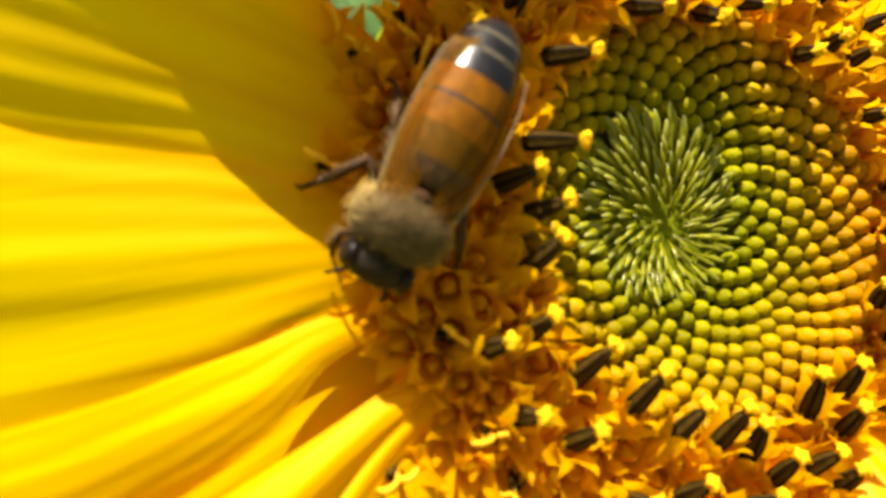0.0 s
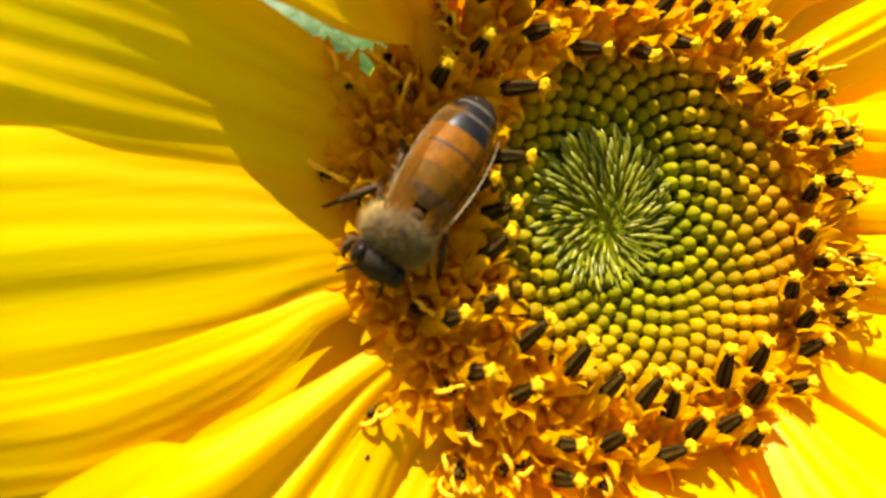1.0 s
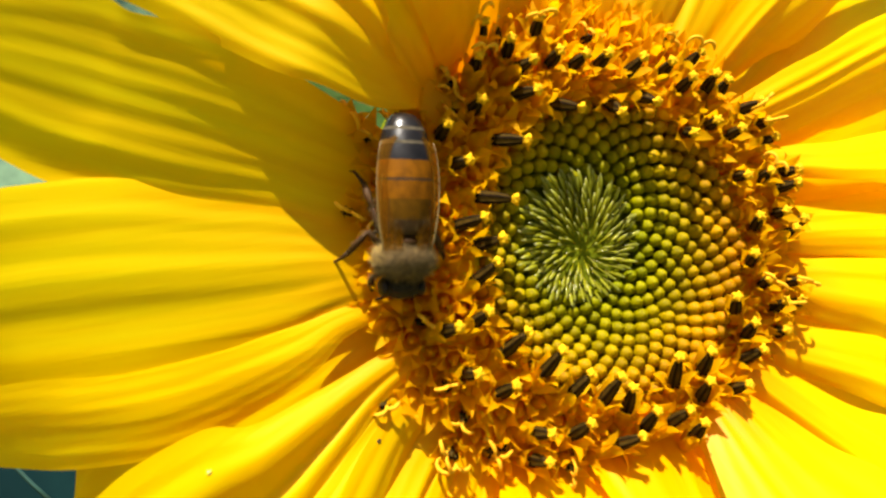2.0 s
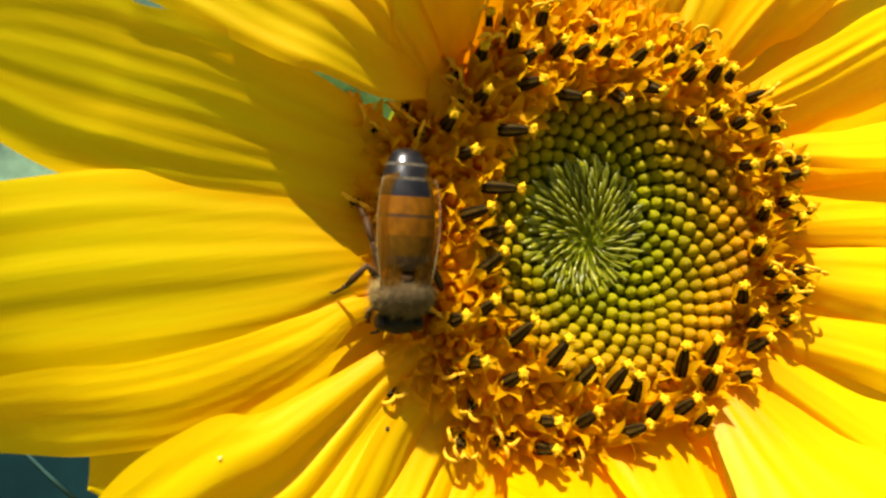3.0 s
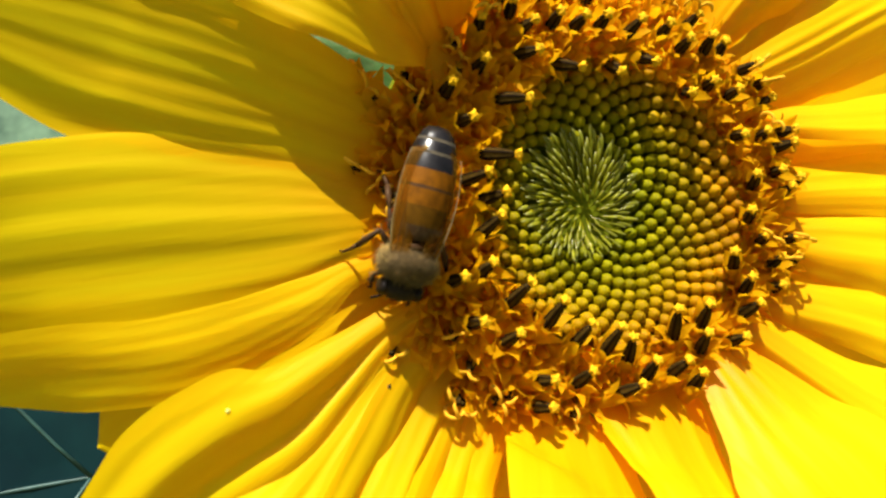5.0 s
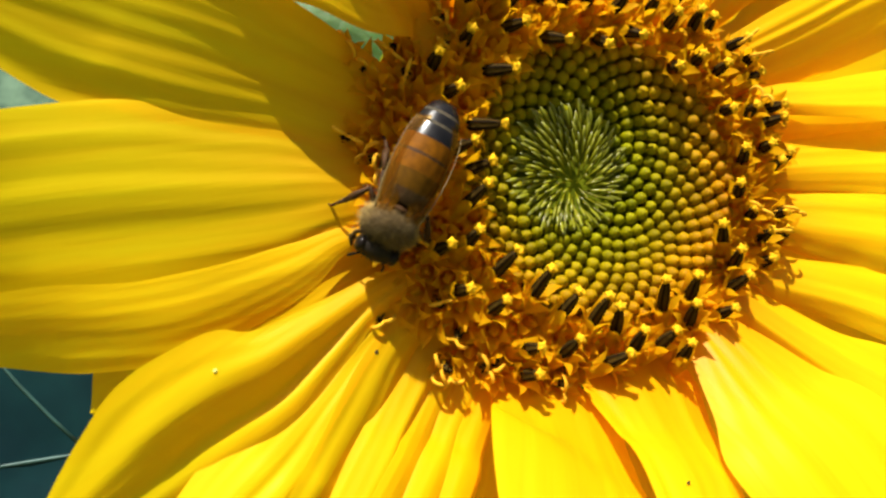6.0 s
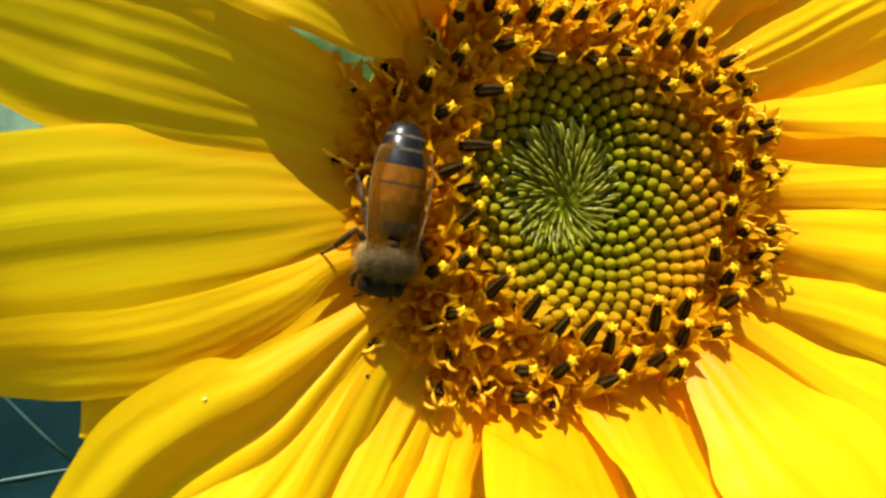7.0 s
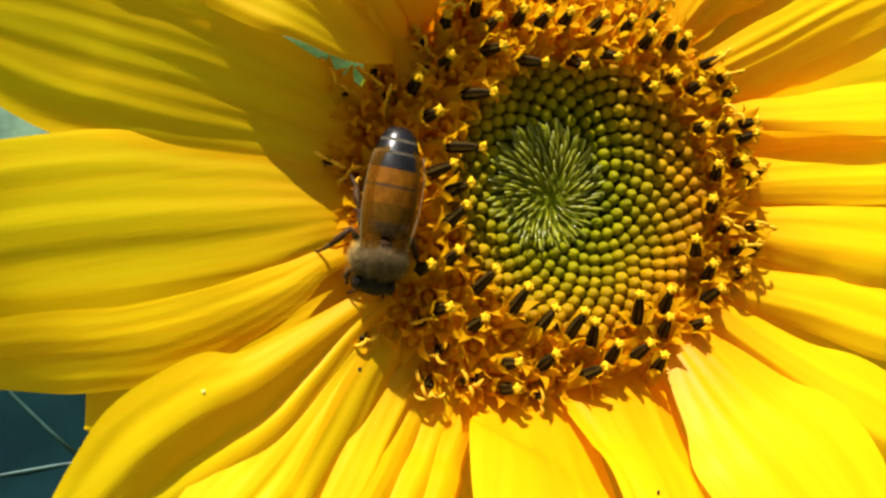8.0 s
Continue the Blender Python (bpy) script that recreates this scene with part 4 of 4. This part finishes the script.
def wing(side, root, long, wide, spread, lift, name):
    """A folded wing: clear membrane with a thick front vein and cross veins."""
    def f(u, v):
        half = wide * (0.58 + 0.42 * max(0.0, math.sin(math.pi * min(1, u + 0.02) ** 1.15)) ** 0.6) if u < 0.995 else 0.05
        x = side * (v - 0.30) * half
        return Vector((x, -u * long, 0.35 * math.sin(2.6 * u) - 0.45 * v * v)) * MM
    m = pose(root[0] * side * MM, root[1] * MM, root[2] * MM, lift, 0, side * -spread)
    bm = bmesh.new()
    grid(bm, 26, 10, f)
    w = part(name, bm, MEMBRANE, bee, "clear brownish wing folded along the back", m)
    for v0, v1, u1, thick in ((1.0, 1.0, 0.96, 0.06), (0.72, 0.45, 0.8, 0.025), (0.45, 0.12, 0.75, 0.022)):
        bm = bmesh.new()
        pts = []
        for i in range(14):
            s = i / 13
            p = f(s * u1, v0 + (v1 - v0) * s)
            pts.append(p + Vector((0, 0, 0.02 * MM)))
        tube(bm, pts, [thick * MM * (1 - 0.6 * i / 13) for i in range(14)], 5)
        part("wing_vein", bm, WINGVEIN if v0 == 1.0 else BROWN, w)


for side in (-1, 1):
    wing(side, (0.80, 2.1, 1.15), 7.1, 1.65, -1.0, 5, "forewing")
    wing(side, (0.75, 1.7, 0.95), 5.8, 1.6, 2, 4, "hindwing")


def leg(side, root, knee, shin, foot, thick, name):
    """A jointed leg: thigh, shin and a slim hooked foot."""
    def at(p):
        return Vector((p[0] * side, p[1], p[2])) * MM
    bm = bmesh.new()
    tube(bm, [at(root), at(root).lerp(at(knee), 0.5), at(knee)], [0.26 * MM * thick, 0.32 * MM * thick, 0.18 * MM * thick], 8)
    thigh = part(name, bm, BROWN, bee, "dark hairy leg")
    bm = bmesh.new()
    tube(bm, [at(knee), at(knee).lerp(at(shin), 0.6), at(shin)], [0.18 * MM * thick, 0.36 * MM * thick, 0.26 * MM * thick], 8)
    part("shin", bm, BROWN, thigh)
    bm = bmesh.new()
    mid = at(shin).lerp(at(foot), 0.5) + Vector((0, 0, 0.15 * MM))
    tube(bm, [at(shin), mid, at(foot), at(foot) + Vector((side * 0.25, 0, -0.2)) * MM], [0.24 * MM * thick, 0.18 * MM * thick, 0.10 * MM, 0.05 * MM], 7)
    part("foot", bm, BROWN, thigh)
    rnd = random.Random(len(name) + side)
    bm = bmesh.new()
    for a, b in ((root, knee), (knee, shin)):
        for _ in range(60):
            p = at(a).lerp(at(b), rnd.random())
            g = Vector((rnd.gauss(0, 1), rnd.gauss(0, 1), rnd.gauss(0, 1))).normalized()
            s = g.orthogonal().normalized() * 0.02 * MM
            vs = [bm.verts.new(q) for q in (p + s, p - s, p + g.cross(s).normalized() * 0.02 * MM, p + g * 0.6 * MM)]
            for i, j in ((0, 1), (1, 2), (2, 0)):
                bm.faces.new((vs[i], vs[j], vs[3]))
    part("fur", bm, PALE, thigh)


for side in (-1, 1):
    leg(side, (0.9, 3.4, -1.3), (1.7, 4.1, -1.7), (1.6, 4.6, -2.6), (1.3, 5.1, -3.4), 0.65, "front_leg")
    leg(side, (1.2, 2.0, -1.3), (2.2, 1.0, -0.8), (3.2, 2.4, -1.9), (3.8, 3.1, -3.2), 0.72, "middle_leg")
    leg(side, (1.1, 1.4, -1.3), (1.9, -0.5, -1.0), (2.2, -2.0, -2.0), (2.6, -2.9, -3.4), 0.75, "hind_leg")

# seconds, then head and tail on the flower's face: x, y, height in mm
BEE_WAY = [
    (0, -18.7, -3.8, 5.2, -13.2, 6.3, 7.2),
    (0.2, -19.8, -3.7, 5.2, -11.1, 4.1, 7.0),
    (0.5, -19.4, -3.6, 5.2, -12.4, 5.2, 7.7),
    (0.7, -18.3, -4.4, 5.2, -11.3, 5.1, 5.5),
    (1, -17.9, -4.4, 5.2, -11.3, 5.3, 5.5),
    (1.2, -17.8, -4.5, 5.2, -12.5, 5.8, 6.5),
    (1.5, -17.9, -4.4, 5.2, -13.3, 5.7, 8.0),
    (1.7, -18.6, -4.3, 5.2, -15.3, 3.8, 11.0),
    (1.8, -18.7, -4.6, 5.2, -20.3, 1.4, 15.0),
    (1.9, -17.7, -4.5, 5.2, -16.8, 6.7, 9.0),
    (2, -16.7, -4.7, 5.2, -17.0, 7.3, 7.0),
    (2.2, -17.3, -5.8, 5.2, -16.7, 5.7, 7.0),
    (3.3, -17.3, -7.8, 5.2, -17.4, 4.0, 7.0),
    (3.5, -16.9, -8.0, 5.2, -17.2, 3.8, 7.0),
    (3.7, -17.7, -7.7, 5.2, -17.0, 4.1, 7.0),
    (4, -17.4, -8.0, 5.2, -16.6, 3.8, 7.0),
    (4.2, -17.1, -8.2, 5.2, -17.5, 3.6, 7.0),
    (4.5, -17.5, -7.8, 5.2, -14.7, 3.8, 7.0),
    (4.7, -17.3, -8.2, 5.2, -15.1, 3.5, 7.0),
    (5.8, -19.0, -7.6, 5.2, -14.0, 3.4, 7.4),
    (6, -18.5, -7.7, 5.2, -13.4, 3.1, 7.0),
    (6.2, -19.5, -7.5, 5.2, -13.9, 3.2, 8.1),
    (6.5, -18.5, -8.2, 5.2, -14.8, 2.5, 8.0),
    (6.7, -17.9, -7.3, 5.2, -17.1, 4.3, 7.0),
    (7, -17.3, -8.3, 5.2, -15.7, 3.0, 7.0),
    (7.2, -17.6, -8.4, 5.2, -16.2, 2.8, 7.0),
    (7.5, -17.3, -8.4, 5.2, -15.6, 2.8, 7.0),
    (7.7, -17.5, -8.3, 5.2, -15.6, 3.0, 7.0),
    (8, -17.2, -8.4, 5.2, -15.3, 2.9, 7.0),
]


def bee_pose(hx, hy, hz, tx, ty, tz):
    h, t = Vector((hx, hy, hz)), Vector((tx, ty, tz))
    y = (h - t).normalized()
    x = y.cross(Vector((0, 0, 1))).normalized()
    m = Matrix((x, y, x.cross(y))).transposed().to_4x4()
    m.translation = ((h + t) / 2 + y * 0.65) * MM
    return FACE @ m


def motions():
    walk(bee, [(t, bee_pose(*row)) for t, *row in BEE_WAY])


motions()
